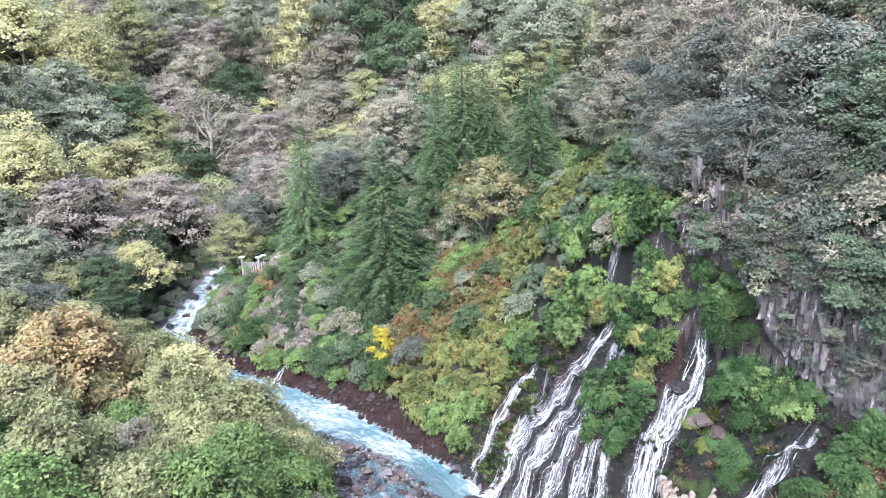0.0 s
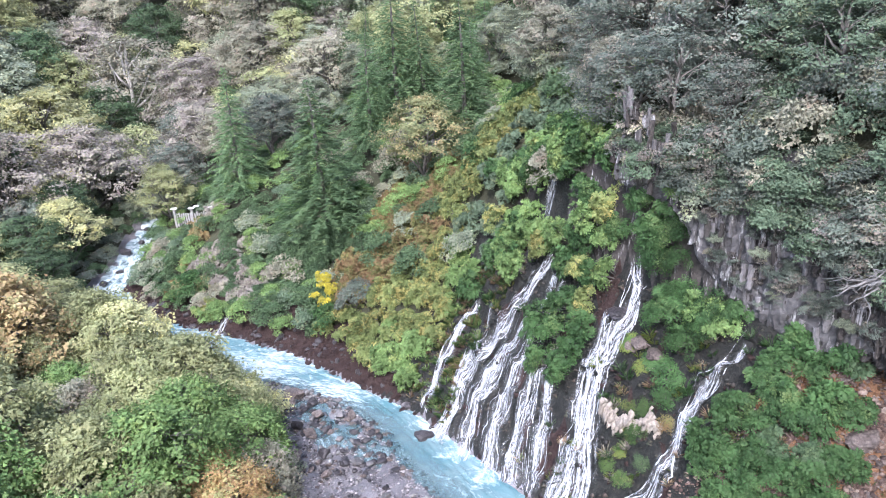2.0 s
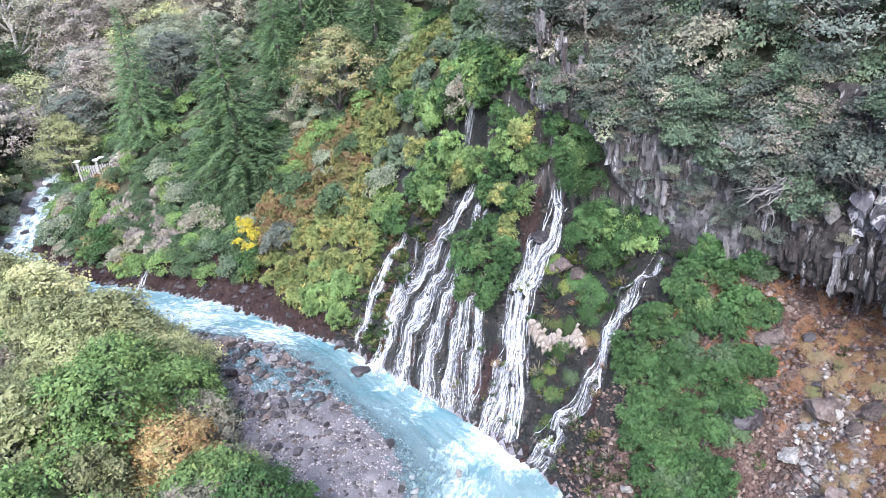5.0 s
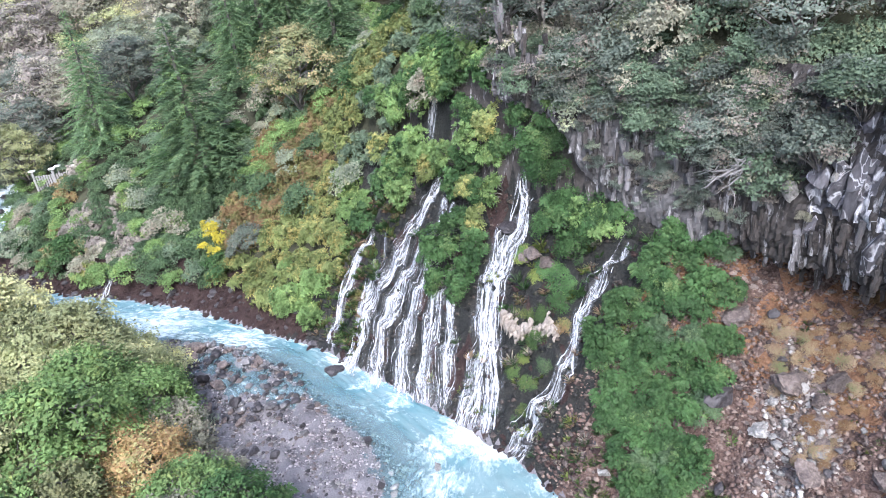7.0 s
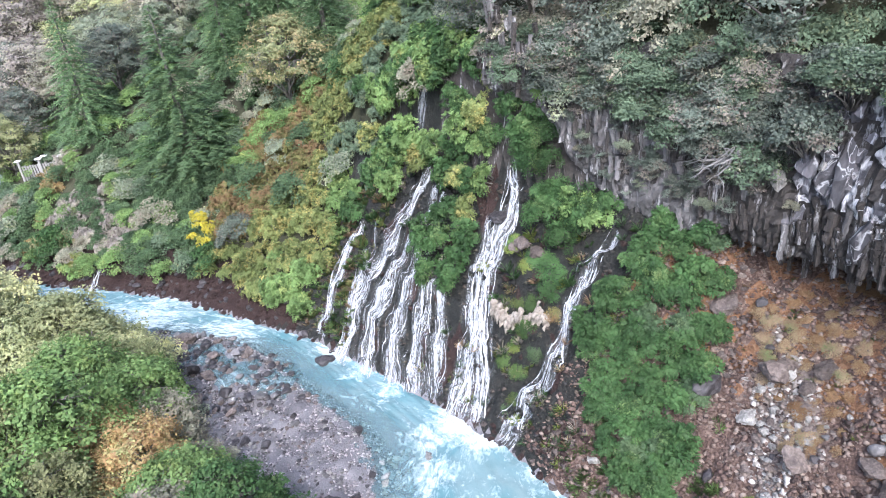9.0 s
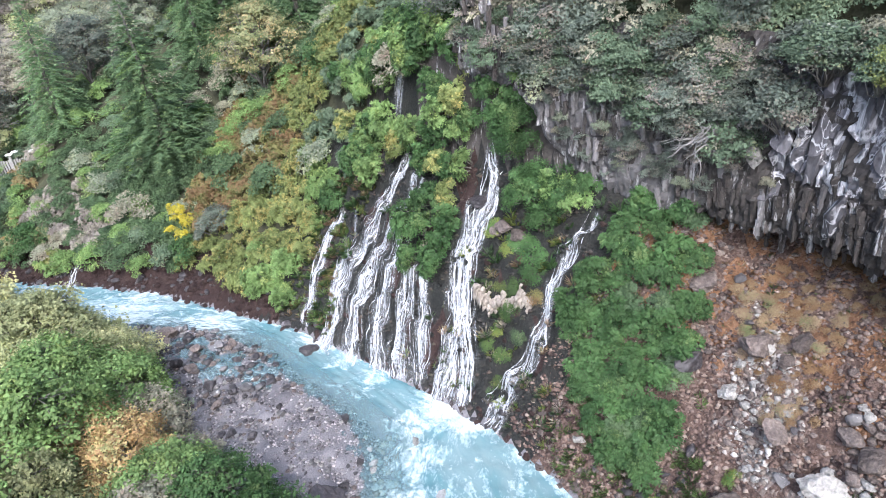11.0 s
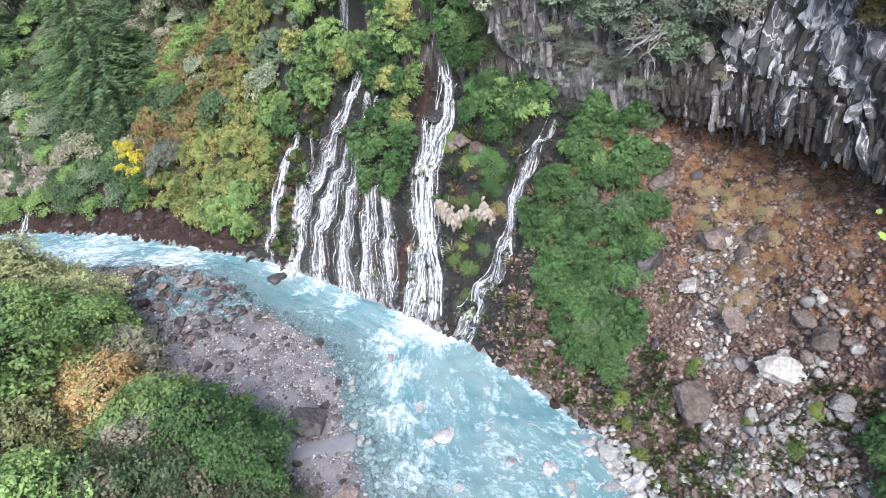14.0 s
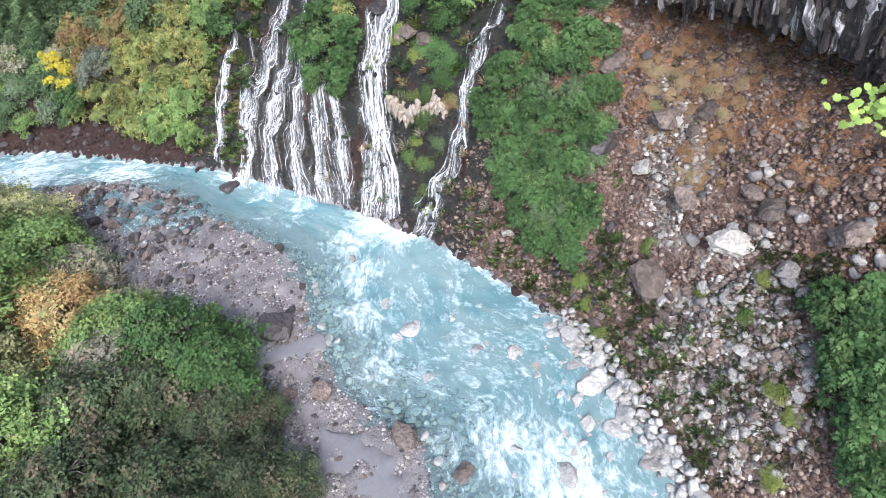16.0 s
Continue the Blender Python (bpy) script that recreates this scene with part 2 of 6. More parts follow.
def streaked_rock(name, dark, mid, pale, share):
    """Columnar rock with streaks of pale mineral running down it."""
    m = material(name, [dark, mid], 0.8, 0.7, 1.0, 6, spread=0.35)
    n, l = m.node_tree.nodes, m.node_tree.links
    b = n["Principled BSDF"]
    src = b.inputs["Base Color"].links[0].from_socket
    g, mp, nz, mr, mx = n.new("ShaderNodeNewGeometry"), n.new("ShaderNodeMapping"), n.new("ShaderNodeTexNoise"), n.new("ShaderNodeMapRange"), n.new("ShaderNodeMix")
    mp.inputs["Scale"].default_value = (2.6, 2.6, 0.35)
    nz.inputs["Scale"].default_value, nz.inputs["Detail"].default_value, nz.inputs["Roughness"].default_value = 1.0, 6.0, 0.7
    l.new(g.outputs["Position"], mp.inputs[0])
    l.new(mp.outputs[0], nz.inputs["Vector"])
    mr.inputs[1].default_value, mr.inputs[2].default_value = 0.66 - share, 0.74 - share
    l.new(nz.outputs["Fac"], mr.inputs[0])
    mx.data_type = "RGBA"
    l.new(mr.outputs[0], mx.inputs["Factor"])
    l.new(src, mx.inputs["A"])
    mx.inputs["B"].default_value = (*pale, 1)
    l.new(mx.outputs["Result"], b.inputs["Base Color"])
    return m


M["basalt"] = streaked_rock("basalt", (0.022, 0.020, 0.019), (0.080, 0.069, 0.062), (0.320, 0.312, 0.308), 0.10)
M["pale_basalt"] = streaked_rock("pale_basalt", (0.075, 0.070, 0.069), (0.205, 0.193, 0.190), (0.42, 0.41, 0.40), 0.09)
M["coated"] = streaked_rock("mineral_coated_rock", (0.020, 0.018, 0.018), (0.055, 0.048, 0.045), (0.40, 0.39, 0.395), 0.13)


def veined_rock(name, dark, mid, vein):
    """Rounded lava with wandering veins of pale mineral."""
    m = material(name, [dark, mid], 0.9, 0.55, 0.8, 5, spread=0.4, spec=0.4)
    n, l = m.node_tree.nodes, m.node_tree.links
    b = n["Principled BSDF"]
    src = b.inputs["Base Color"].links[0].from_socket
    g, mp, nz, wide, off, ab, mr, mx = (n.new(k) for k in ("ShaderNodeNewGeometry", "ShaderNodeMapping", "ShaderNodeTexNoise", "ShaderNodeTexNoise", "ShaderNodeMath", "ShaderNodeMath", "ShaderNodeMapRange", "ShaderNodeMix"))
    mp.inputs["Scale"].default_value = (1.0, 1.0, 0.45)
    l.new(g.outputs["Position"], mp.inputs[0])
    for q, sc in ((nz, 1.5), (wide, 0.9)):
        q.inputs["Scale"].default_value, q.inputs["Detail"].default_value, q.inputs["Distortion"].default_value = sc, 5.0, 0.7
        l.new(mp.outputs[0], q.inputs["Vector"])
    off.operation, off.inputs[1].default_value = "SUBTRACT", 0.5
    l.new(nz.outputs["Fac"], off.inputs[0])
    ab.operation = "ABSOLUTE"
    l.new(off.outputs[0], ab.inputs[0])
    thick = n.new("ShaderNodeMapRange")
    thick.inputs[1].default_value, thick.inputs[2].default_value, thick.inputs[3].default_value, thick.inputs[4].default_value = 0.4, 0.7, 0.012, 0.10
    l.new(wide.outputs["Fac"], thick.inputs[0])
    l.new(ab.outputs[0], mr.inputs[0])
    l.new(thick.outputs[0], mr.inputs[2])
    mr.inputs[1].default_value, mr.inputs[3].default_value, mr.inputs[4].default_value = 0.0, 1.0, 0.0
    mx.data_type = "RGBA"
    l.new(mr.outputs[0], mx.inputs["Factor"])
    l.new(src, mx.inputs["A"])
    mx.inputs["B"].default_value = (*vein, 1)
    l.new(mx.outputs["Result"], b.inputs["Base Color"])
    return m


M["veined"] = veined_rock("veined_lava", (0.026, 0.024, 0.027), (0.185, 0.175, 0.187), (0.52, 0.51, 0.52))
M["crust"] = material("mineral_crust", [(0.160, 0.128, 0.100), (0.288, 0.248, 0.208), (0.400, 0.368, 0.328)], 1.5, 0.8, 0.6, 6)
M["grit"] = material("pale_grit", [(0.060, 0.042, 0.034), (0.190, 0.150, 0.128), (0.360, 0.305, 0.268)], 1.0, 0.9, 1.0, 7, deep=0.2)
M["dead_wood"] = material("bleached_dead_wood", [(0.140, 0.133, 0.126), (0.280, 0.269, 0.259)], 3.0)
M["concrete"] = material("weathered_concrete", [(0.22, 0.21, 0.20), (0.36, 0.35, 0.335)], 1.0, 0.9, 0.2)
M["white_cap"] = material("white_painted_cap", [(0.65, 0.65, 0.64), (0.8, 0.8, 0.78)], 1.0, 0.6, 0.1)
M["russet"] = leaf_material("russet_grass", (0.150, 0.088, 0.045), (0.360, 0.225, 0.120), (0.400, 0.310, 0.190), 0.35)
M["weed"] = leaf_material("dark_green_weeds", (0.030, 0.055, 0.020), (0.110, 0.165, 0.055), (0.200, 0.200, 0.065), 0.15)
M["straw"] = leaf_material("dry_grass", (0.220, 0.150, 0.090), (0.480, 0.360, 0.235), (0.200, 0.240, 0.099), 0.3)


def water_material():
    """Milky water: turquoise where deep, clearer over the shallows, with foam streaks drawn out along the flow."""
    m = bpy.data.materials.new("milky_turquoise_water")
    m.use_nodes = True
    n, l = m.node_tree.nodes, m.node_tree.links
    b = n["Principled BSDF"]
    uv = n.new("ShaderNodeUVMap")
    foam, shallow = n.new("ShaderNodeAttribute"), n.new("ShaderNodeAttribute")
    foam.attribute_name, shallow.attribute_name = "foam", "shallow"

    def tex(scale, stretch, detail, warp):
        mp, q = n.new("ShaderNodeMapping"), n.new("ShaderNodeTexNoise")
        mp.inputs["Scale"].default_value = (scale, scale * stretch, 1)
        q.inputs["Scale"].default_value, q.inputs["Detail"].default_value, q.inputs["Distortion"].default_value = 1.0, detail, warp
        q.inputs["Roughness"].default_value = 0.68
        l.new(uv.outputs[0], mp.inputs[0])
        l.new(mp.outputs[0], q.inputs["Vector"])
        return q.outputs["Fac"]

    def calc(op, a, c, clamp=False):
        q = n.new("ShaderNodeMath")
        q.operation, q.use_clamp = op, clamp
        for k, v in enumerate((a, c)):
            if isinstance(v, float):
                q.inputs[k].default_value = v
            else:
                l.new(v, q.inputs[k])
        return q.outputs[0]

    def ranged(v, lo, hi, a=0.0, c=1.0):
        q = n.new("ShaderNodeMapRange")
        for k, val in ((1, lo), (2, hi), (3, a), (4, c)):
            q.inputs[k].default_value = val
        l.new(v, q.inputs[0])
        return q.outputs[0]

    patches, streaks, flecks, ripple = tex(0.35, 0.5, 4, 0.6), tex(1.1, 0.55, 7, 1.2), tex(3.2, 0.7, 6, 0.8), tex(6.0, 0.6, 5, 0.5)
    tone = n.new("ShaderNodeMix")
    tone.data_type = "RGBA"
    l.new(ranged(patches, 0.35, 0.65), tone.inputs["Factor"])
    tone.inputs["A"].default_value, tone.inputs["B"].default_value = (0.115, 0.235, 0.262, 1), (0.225, 0.320, 0.330, 1)
    white = ranged(calc("ADD", calc("ADD", calc("MULTIPLY", streaks, 0.6), calc("MULTIPLY", flecks, 0.4)), foam.outputs["Fac"]), 0.56, 0.86)
    mix = n.new("ShaderNodeMix")
    mix.data_type = "RGBA"
    l.new(white, mix.inputs["Factor"])
    l.new(tone.outputs["Result"], mix.inputs["A"])
    mix.inputs["B"].default_value = (0.64, 0.67, 0.68, 1)
    l.new(mix.outputs["Result"], b.inputs["Base Color"])
    l.new(ranged(white, 0.0, 1.0, 0.12, 0.6), b.inputs["Roughness"])
    bp = n.new("ShaderNodeBump")
    bp.inputs["Strength"].default_value, bp.inputs["Distance"].default_value = 0.7, 0.10
    l.new(calc("ADD", calc("ADD", streaks, calc("MULTIPLY", flecks, 0.6)), calc("MULTIPLY", ripple, 0.35)), bp.inputs["Height"])
    l.new(bp.outputs[0], b.inputs["Normal"])
    tp, sh = n.new("ShaderNodeBsdfTransparent"), n.new("ShaderNodeMixShader")
    tp.inputs[0].default_value = (0.80, 0.95, 0.97, 1)
    l.new(calc("SUBTRACT", shallow.outputs["Fac"], white, True), sh.inputs[0])
    l.new(b.outputs[0], sh.inputs[1])
    l.new(tp.outputs[0], sh.inputs[2])
    l.new(sh.outputs[0], n["Material Output"].inputs[0])
    return m


M["river"] = water_material()


def fall_material(name, lo, hi, strong, across, along):
    """White falling water: meandering strands drawn out down the fall, broken by finer spray, thinning towards the edges."""
    m = bpy.data.materials.new(name)
    m.use_nodes = True
    n, l = m.node_tree.nodes, m.node_tree.links
    b = n["Principled BSDF"]
    b.inputs["Base Color"].default_value = (0.80, 0.82, 0.85, 1)
    b.inputs["Roughness"].default_value = 0.5
    uv, body = n.new("ShaderNodeUVMap"), n.new("ShaderNodeAttribute")
    body.attribute_name = "body"
    total = body.outputs["Fac"]
    for sx, sy, detail, gain, warp in ((across, along, 3.0, 1.0, 0.5), (across * 1.4, across * 0.7, 4.0, 0.45, 0.4), (across * 4.0, across * 1.6, 3.0, 0.40, 0.2)):
        mp, nz, ma = n.new("ShaderNodeMapping"), n.new("ShaderNodeTexNoise"), n.new("ShaderNodeMath")
        mp.inputs["Scale"].default_value = (sx, sy, 1)
        nz.inputs["Scale"].default_value, nz.inputs["Detail"].default_value, nz.inputs["Roughness"].default_value, nz.inputs["Distortion"].default_value = 1.0, detail, 0.6, warp
        l.new(uv.outputs[0], mp.inputs[0])
        l.new(mp.outputs[0], nz.inputs["Vector"])
        ma.operation = "MULTIPLY_ADD"
        ma.inputs[1].default_value = gain
        l.new(nz.outputs["Fac"], ma.inputs[0])
        l.new(total, ma.inputs[2])
        total = ma.outputs[0]
    mr = n.new("ShaderNodeMapRange")
    mr.interpolation_type = "SMOOTHSTEP"
    mr.inputs[1].default_value, mr.inputs[2].default_value, mr.inputs[4].default_value = lo, hi, strong
    l.new(total, mr.inputs[0])
    tp, tl, wet, sh = n.new("ShaderNodeBsdfTransparent"), n.new("ShaderNodeBsdfTranslucent"), n.new("ShaderNodeMixShader"), n.new("ShaderNodeMixShader")
    tl.inputs["Color"].default_value = (0.7, 0.73, 0.76, 1)
    wet.inputs[0].default_value = 0.35
    l.new(b.outputs[0], wet.inputs[1])
    l.new(tl.outputs[0], wet.inputs[2])
    l.new(mr.outputs[0], sh.inputs[0])
    l.new(tp.outputs[0], sh.inputs[1])
    l.new(wet.outputs[0], sh.inputs[2])
    l.new(sh.outputs[0], n["Material Output"].inputs[0])
    return m


M["fall"] = fall_material("falling_water", 0.87, 1.25, 0.96, 4.2, 0.7)
M["spray"] = fall_material("thin_spray", 0.98, 1.42, 0.72, 4.2, 0.30)
M["pool"] = material("still_grey_water", [(0.128, 0.124, 0.132), (0.176, 0.172, 0.180)], 0.6, 0.08, 0.05, 6, spec=0.5)


# ---------------------------------------------------------------- building helpers
def mesh_of(name, verts, faces, mats, index=None, smooth=False):
    me = bpy.data.meshes.new(name)
    me.from_pydata([tuple(v) for v in verts], [], [tuple(f) for f in faces])
    for m in mats:
        me.materials.append(m)
    if index is not None:
        me.polygons.foreach_set("material_index", np.asarray(index, np.int32))
    if smooth:
        me.polygons.foreach_set("use_smooth", np.ones(len(me.polygons), bool))
    me.update()
    return me


def child(name, me, parent, label=""):
    ob = new(name, me)
    ob.parent = parent
    return tagged(ob, label)


def stack(*pieces):
    """Joins (verts, faces) pairs."""
    vs, fs, k = [], [], 0
    for v, f in pieces:
        vs.extend(v)
        fs.extend(tuple(i + k for i in q) for q in f)
        k += len(v)
    return vs, fs


def tube(path, radii, sides=6):
    """A tapered limb along a path."""
    vs, fs = [], []
    pts = [Vector([float(c) for c in p]) for p in path]
    for i, (p, r) in enumerate(zip(pts, radii)):
        d = (pts[min(i + 1, len(pts) - 1)] - pts[max(i - 1, 0)]).normalized()
        u = d.cross(Vector((0.31, 0.95, 0.05))).normalized()
        w = d.cross(u)
        for k in range(sides):
            a = 6.2832 * k / sides
            vs.append(p + float(r) * (math.cos(a) * u + math.sin(a) * w))
    for i in range(len(pts) - 1):
        for k in range(sides):
            a, b = i * sides + k, i * sides + (k + 1) % sides
            fs.append((a, b, b + sides, a + sides))
    fs.append(tuple(range(sides))[::-1])
    fs.append(tuple(range(len(vs) - sides, len(vs))))
    return vs, fs


def fast_mesh(name, vs, fs, mats):
    """A triangle mesh from arrays."""
    me = bpy.data.meshes.new(name)
    me.vertices.add(len(vs))
    me.vertices.foreach_set("co", np.asarray(vs, np.float32).ravel())
    me.loops.add(fs.size)
    me.loops.foreach_set("vertex_index", fs.astype(np.int32).ravel())
    me.polygons.add(len(fs))
    me.polygons.foreach_set("loop_start", np.arange(0, fs.size, 3, dtype=np.int32))
    for m in mats:
        me.materials.append(m)
    me.update(calc_edges=True)
    return me


def sphere_points(n, rng):
    p = rng.normal(size=(n, 3))
    return p / np.linalg.norm(p, axis=1, keepdims=True)


# ---------------------------------------------------------------- ground
def axis(lo, hi, fine_lo, fine_hi, step, grow):
    a = list(np.arange(fine_lo, fine_hi + 1e-6, step))
    s, p = step, fine_hi
    while p < hi:
        s *= grow
        p += s
        a.append(p)
    s, p = step, fine_lo
    while p > lo:
        s *= grow
        p -= s
        a.insert(0, p)
    return np.array(a)


def pale_scree(x, y):
    """How much whitish stone lies at a place: two streaks down the scree."""
    up = np.exp(-((x - 20.2 - 0.5 * (y - 20.2)) ** 2) / 2.2 - ((y - 19.6) / 2.6) ** 2)
    down = np.exp(-((x - 16.0 - 0.35 * (y - 12)) ** 2 / 9.0 + (y - 11.4) ** 2 / 17.0))
    return np.maximum(up, down) + 0.22 * waves(x, y, 2.2, 45)


def zone(x, y, z, dr, dl):
    """Which soil lies there: 0 forest soil, 1 gravel, 2 wet rock, 3 red bank, 4 scree, 5 rusty scree, 6 basalt."""
    _, yr = bank_distance(RIGHT_BANK, x, y)
    n1, n2 = waves(x, y, 4.0, 31), waves(x, y, 2.0, 32)
    out = np.zeros(x.shape, int)
    out[(dr <= 0) & (dl <= 0) & (y < 108)] = 1
    out[(dl > 0) & (dl < 10 + 1.5 * n1) & (y < 60)] = 1
    out[(dl > 0) & (dl < 1.5) & (y < 108)] = 1
    right = dr > 0
    falls = right & (yr > 26.5) & (yr < 48.3 + n2) & (z < 13.3)
    low = right & (z < 2.5 + 0.8 * n1) & (yr >= 45.5)
    out[low] = 3
    out[falls] = 2
    out[falls & (n1 + 0.5 * n2 > 0.7)] = 3
    bare = right & (yr <= 26.5) & (z < CONTACT + 0.6)
    out[bare] = 4
    out[bare & (z > 7.5 + 1.6 * n1) & (n2 > -0.25)] = 5
    out[right & (yr < 46) & (z >= CONTACT) & (z < CONTACT + 8.5) & ~falls] = 6
    out[bare & (z < 9.5) & (pale_scree(x, y) > 0.34)] = 7
    out[right & (np.hypot(x - 12.1, y - 46.4) < 2.2)] = 2
    return out


def build_ground():
    xs = axis(-1500, 1500, -31, 30, 0.36, 1.13)
    ys = axis(-300, 2600, 5, 74, 0.36, 1.11)
    gx, gy = np.meshgrid(xs, ys)
    z, dr, dl = ground_all(gx, gy)
    rough = np.clip((np.maximum(dr, dl)) / 1.0, 0, 1) * np.clip(40 / (1 + np.hypot(gx, gy)), 0, 1)
    z = z + 0.14 * rough * waves(gx, gy, 1.5, 21)
    vs = np.stack([gx.ravel(), gy.ravel(), z.ravel()], 1)
    ny, nx = gx.shape
    i = (np.arange(ny - 1)[:, None] * nx + np.arange(nx - 1)[None, :]).ravel()
    fs = np.stack([i, i + 1, i + nx + 1, i + nx], 1)
    c = vs[fs].mean(1)
    zz, a, b = ground_all(c[:, 0], c[:, 1])
    ix = zone(c[:, 0], c[:, 1], zz, a, b)
    me = mesh_of("ground", vs, fs.tolist(), [M[k] for k in ("soil", "gravel", "wet_rock", "red_rock", "scree", "rust_soil", "basalt", "grit")], ix, True)
    return tagged(new("ground", me), "steep gorge ground of dark soil, wet rock and brown scree", "ground", kind="structure")


build_ground()


# ---------------------------------------------------------------- river
FOAM_SPOTS = [(2.6, 44.0, 1.6, 0.25), (8.0, 32.6, 1.8, 0.28), (6.4, 32.4, 2.0, 0.18), (5.4, 29.8, 2.2, 0.17), (4.6, 27.0, 1.8, 0.13), (6.6, 15.4, 2.0, 0.11), (7.4, 12.0, 2.4, 0.14), (4, 37, 2, 0.1),
              (-5, 50.5, 3.0, 0.14), (-12, 56, 4, 0.16), (-20, 62, 4, 0.12), (9.0, 31.0, 1.5, 0.25), (5.0, 37.8, 1.2, 0.16), (3.4, 40.6, 1.2, 0.16), (3.5, 22.5, 1.2, 0.12)]


def build_river():
    lanes = np.linspace(0, 1, 44)

    def along(line, n):
        seg = np.hypot(*np.diff(line, axis=0).T)
        s = np.concatenate([[0], np.cumsum(seg)])
        q = np.interp(np.linspace(0, 1, n), [0, 0.10, 0.70, 1.0], [0, 88, 180, 200.5])
        return np.stack([np.interp(q, s, line[:, k]) for k in (0, 1)], 1)
    n = 360
    r, l = along(RIGHT_BANK, n), along(LEFT_BANK, n)
    wide = np.linalg.norm(r - l, axis=1)
    px = l[:, None, :] * (1 - lanes)[None, :, None] + r[:, None, :] * lanes[None, :, None]
    ext = (r - l) / wide[:, None]
    ext = ext * np.interp(r[:, 1], [64, 72], [1.0, 0.8])[:, None]
    px[:, 0] -= 0.7 * ext
    px[:, -1] += 0.7 * ext
    x, y = px[..., 0], px[..., 1]
    z = water_level(y) - 0.04 + 0.07 * waves(x, y, 1.7, 41) + 0.04 * waves(x, y, 0.6, 42)
    steep = np.clip((y - 68) / 5, 0, 1)
    z = z + steep * (0.12 + 0.16 * waves(x, y, 2.2, 43))
    foam = np.zeros(x.shape)
    for fx, fy, fr, fs in FOAM_SPOTS:
        foam = np.maximum(foam, fs * np.exp(-((x - fx) ** 2 + (y - fy) ** 2) / (fr * fr)))
    foam += 0.16 * steep - 0.02 + 0.055 * np.clip((y - 42) / 8, 0, 1) + 0.075 * np.clip((30 - y) / 5, 0, 1)
    from_right = (1 - lanes)[None, :] * wide[:, None]
    from_left = lanes[None, :] * wide[:, None]
    foam += 0.10 * np.exp(-(from_right / 0.5) ** 2) * (y < 50)
    shallow = np.interp(y, [14, 22, 28, 36], [0.34, 0.32, 0.22, 0.10]) + 0.6 * np.exp(-(from_left / 2.8) ** 2)
    vs = np.stack([x.ravel(), y.ravel(), z.ravel()], 1)
    k = len(lanes)
    i = (np.arange(n - 1)[:, None] * k + np.arange(k - 1)[None, :]).ravel()
    fs = np.stack([i, i + 1, i + k + 1, i + k], 1)
    me = mesh_of("river", vs, fs.tolist(), [M["river"]], None, True)
    mid = px[:, k // 2]
    flow = np.concatenate([[0], np.cumsum(np.linalg.norm(np.diff(mid, axis=0), axis=1))])
    uv = np.stack([from_left, np.repeat(flow[:, None], k, 1)], 2).reshape(-1, 2)
    me.uv_layers.new(name="UVMap").data.foreach_set("uv", uv[fs.ravel()].astype(np.float32).ravel())
    for nm, val in (("foam", foam), ("shallow", np.clip(shallow, 0, 0.85))):
        me.attributes.new(nm, "FLOAT", "POINT").data.foreach_set("value", val.astype(np.float32).ravel())
    return tagged(new("river", me), "milky turquoise river with white foam over pale stones", "river", kind="structure")


build_river()


def side_water(name, label, path, mat, foam, seed):
    """A shallow ribbon of water over the gravel. path: x, y, half width."""
    rng = np.random.RandomState(seed)
    p = np.array(path, float)
    k = np.linspace(0, len(p) - 1, 60)
    x, y, w = (np.interp(k, range(len(p)), p[:, j]) for j in range(3))
    t = np.stack([np.gradient(x), np.gradient(y)], 1)
    t /= np.linalg.norm(t, axis=1, keepdims=True)
    lanes = np.linspace(-1, 1, 15)
    ragged = 1 + 0.25 * waves(x, y, 1.2, seed)
    gx = x[:, None] - t[:, 1:2] * lanes * (w * ragged)[:, None]
    gy = y[:, None] + t[:, 0:1] * lanes * (w * ragged)[:, None]
    bed = ground_all(x, y)[0]
    z = (bed if foam > 0 else np.full(60, bed.mean()))[:, None] + 0.10 - 0.16 * lanes[None, :] ** 4 + 0.05 * waves(gx, gy, 0.9, seed + 1) * (foam > 0)
    vs = np.stack([gx.ravel(), gy.ravel(), z.ravel()], 1)
    i = (np.arange(59)[:, None] * 15 + np.arange(14)[None, :]).ravel()
    fs = np.stack([i, i + 1, i + 16, i + 15], 1)
    me = mesh_of(name, vs, fs.tolist(), [mat], None, True)
    uv = np.stack([(lanes[None, :] * w[:, None]), np.repeat(k[:, None] * 0.6, 15, 1)], 2).reshape(-1, 2)
    me.uv_layers.new(name="UVMap").data.foreach_set("uv", uv[fs.ravel()].astype(np.float32).ravel())
    for nm, val in (("foam", foam), ("shallow", 0.75)):
        me.attributes.new(nm, "FLOAT", "POINT").data.foreach_set("value", np.full(len(vs), val, np.float32))
    return tagged(new(name, me), label, "water", kind="structure")


side_water("side_channel", "shallow foaming side channel over dark gravel", [(-10.0, 51.6, 1.0), (-8.4, 48.8, 1.5), (-6.8, 46.4, 1.7), (-5.2, 44.2, 1.7), (-3.4, 42.4, 1.5), (-1.2, 41.0, 1.0)], M["river"], 0.10, 51)
side_water("pool", "still grey pool on the gravel bar", [(-1.9, 27.6, 0.3), (-0.8, 27.0, 0.9), (0.6, 26.4, 1.0), (1.8, 26.2, 0.5)], M["pool"], 0.0, 53)
side_water("pool", "still grey pool on the gravel bar", [(-0.6, 20.8, 0.3), (-0.4, 19.6, 1.1), (0.2, 18.0, 1.4), (0.4, 15.6, 1.2), (0.2, 13.5, 0.6)], M["pool"], 0.0, 55)


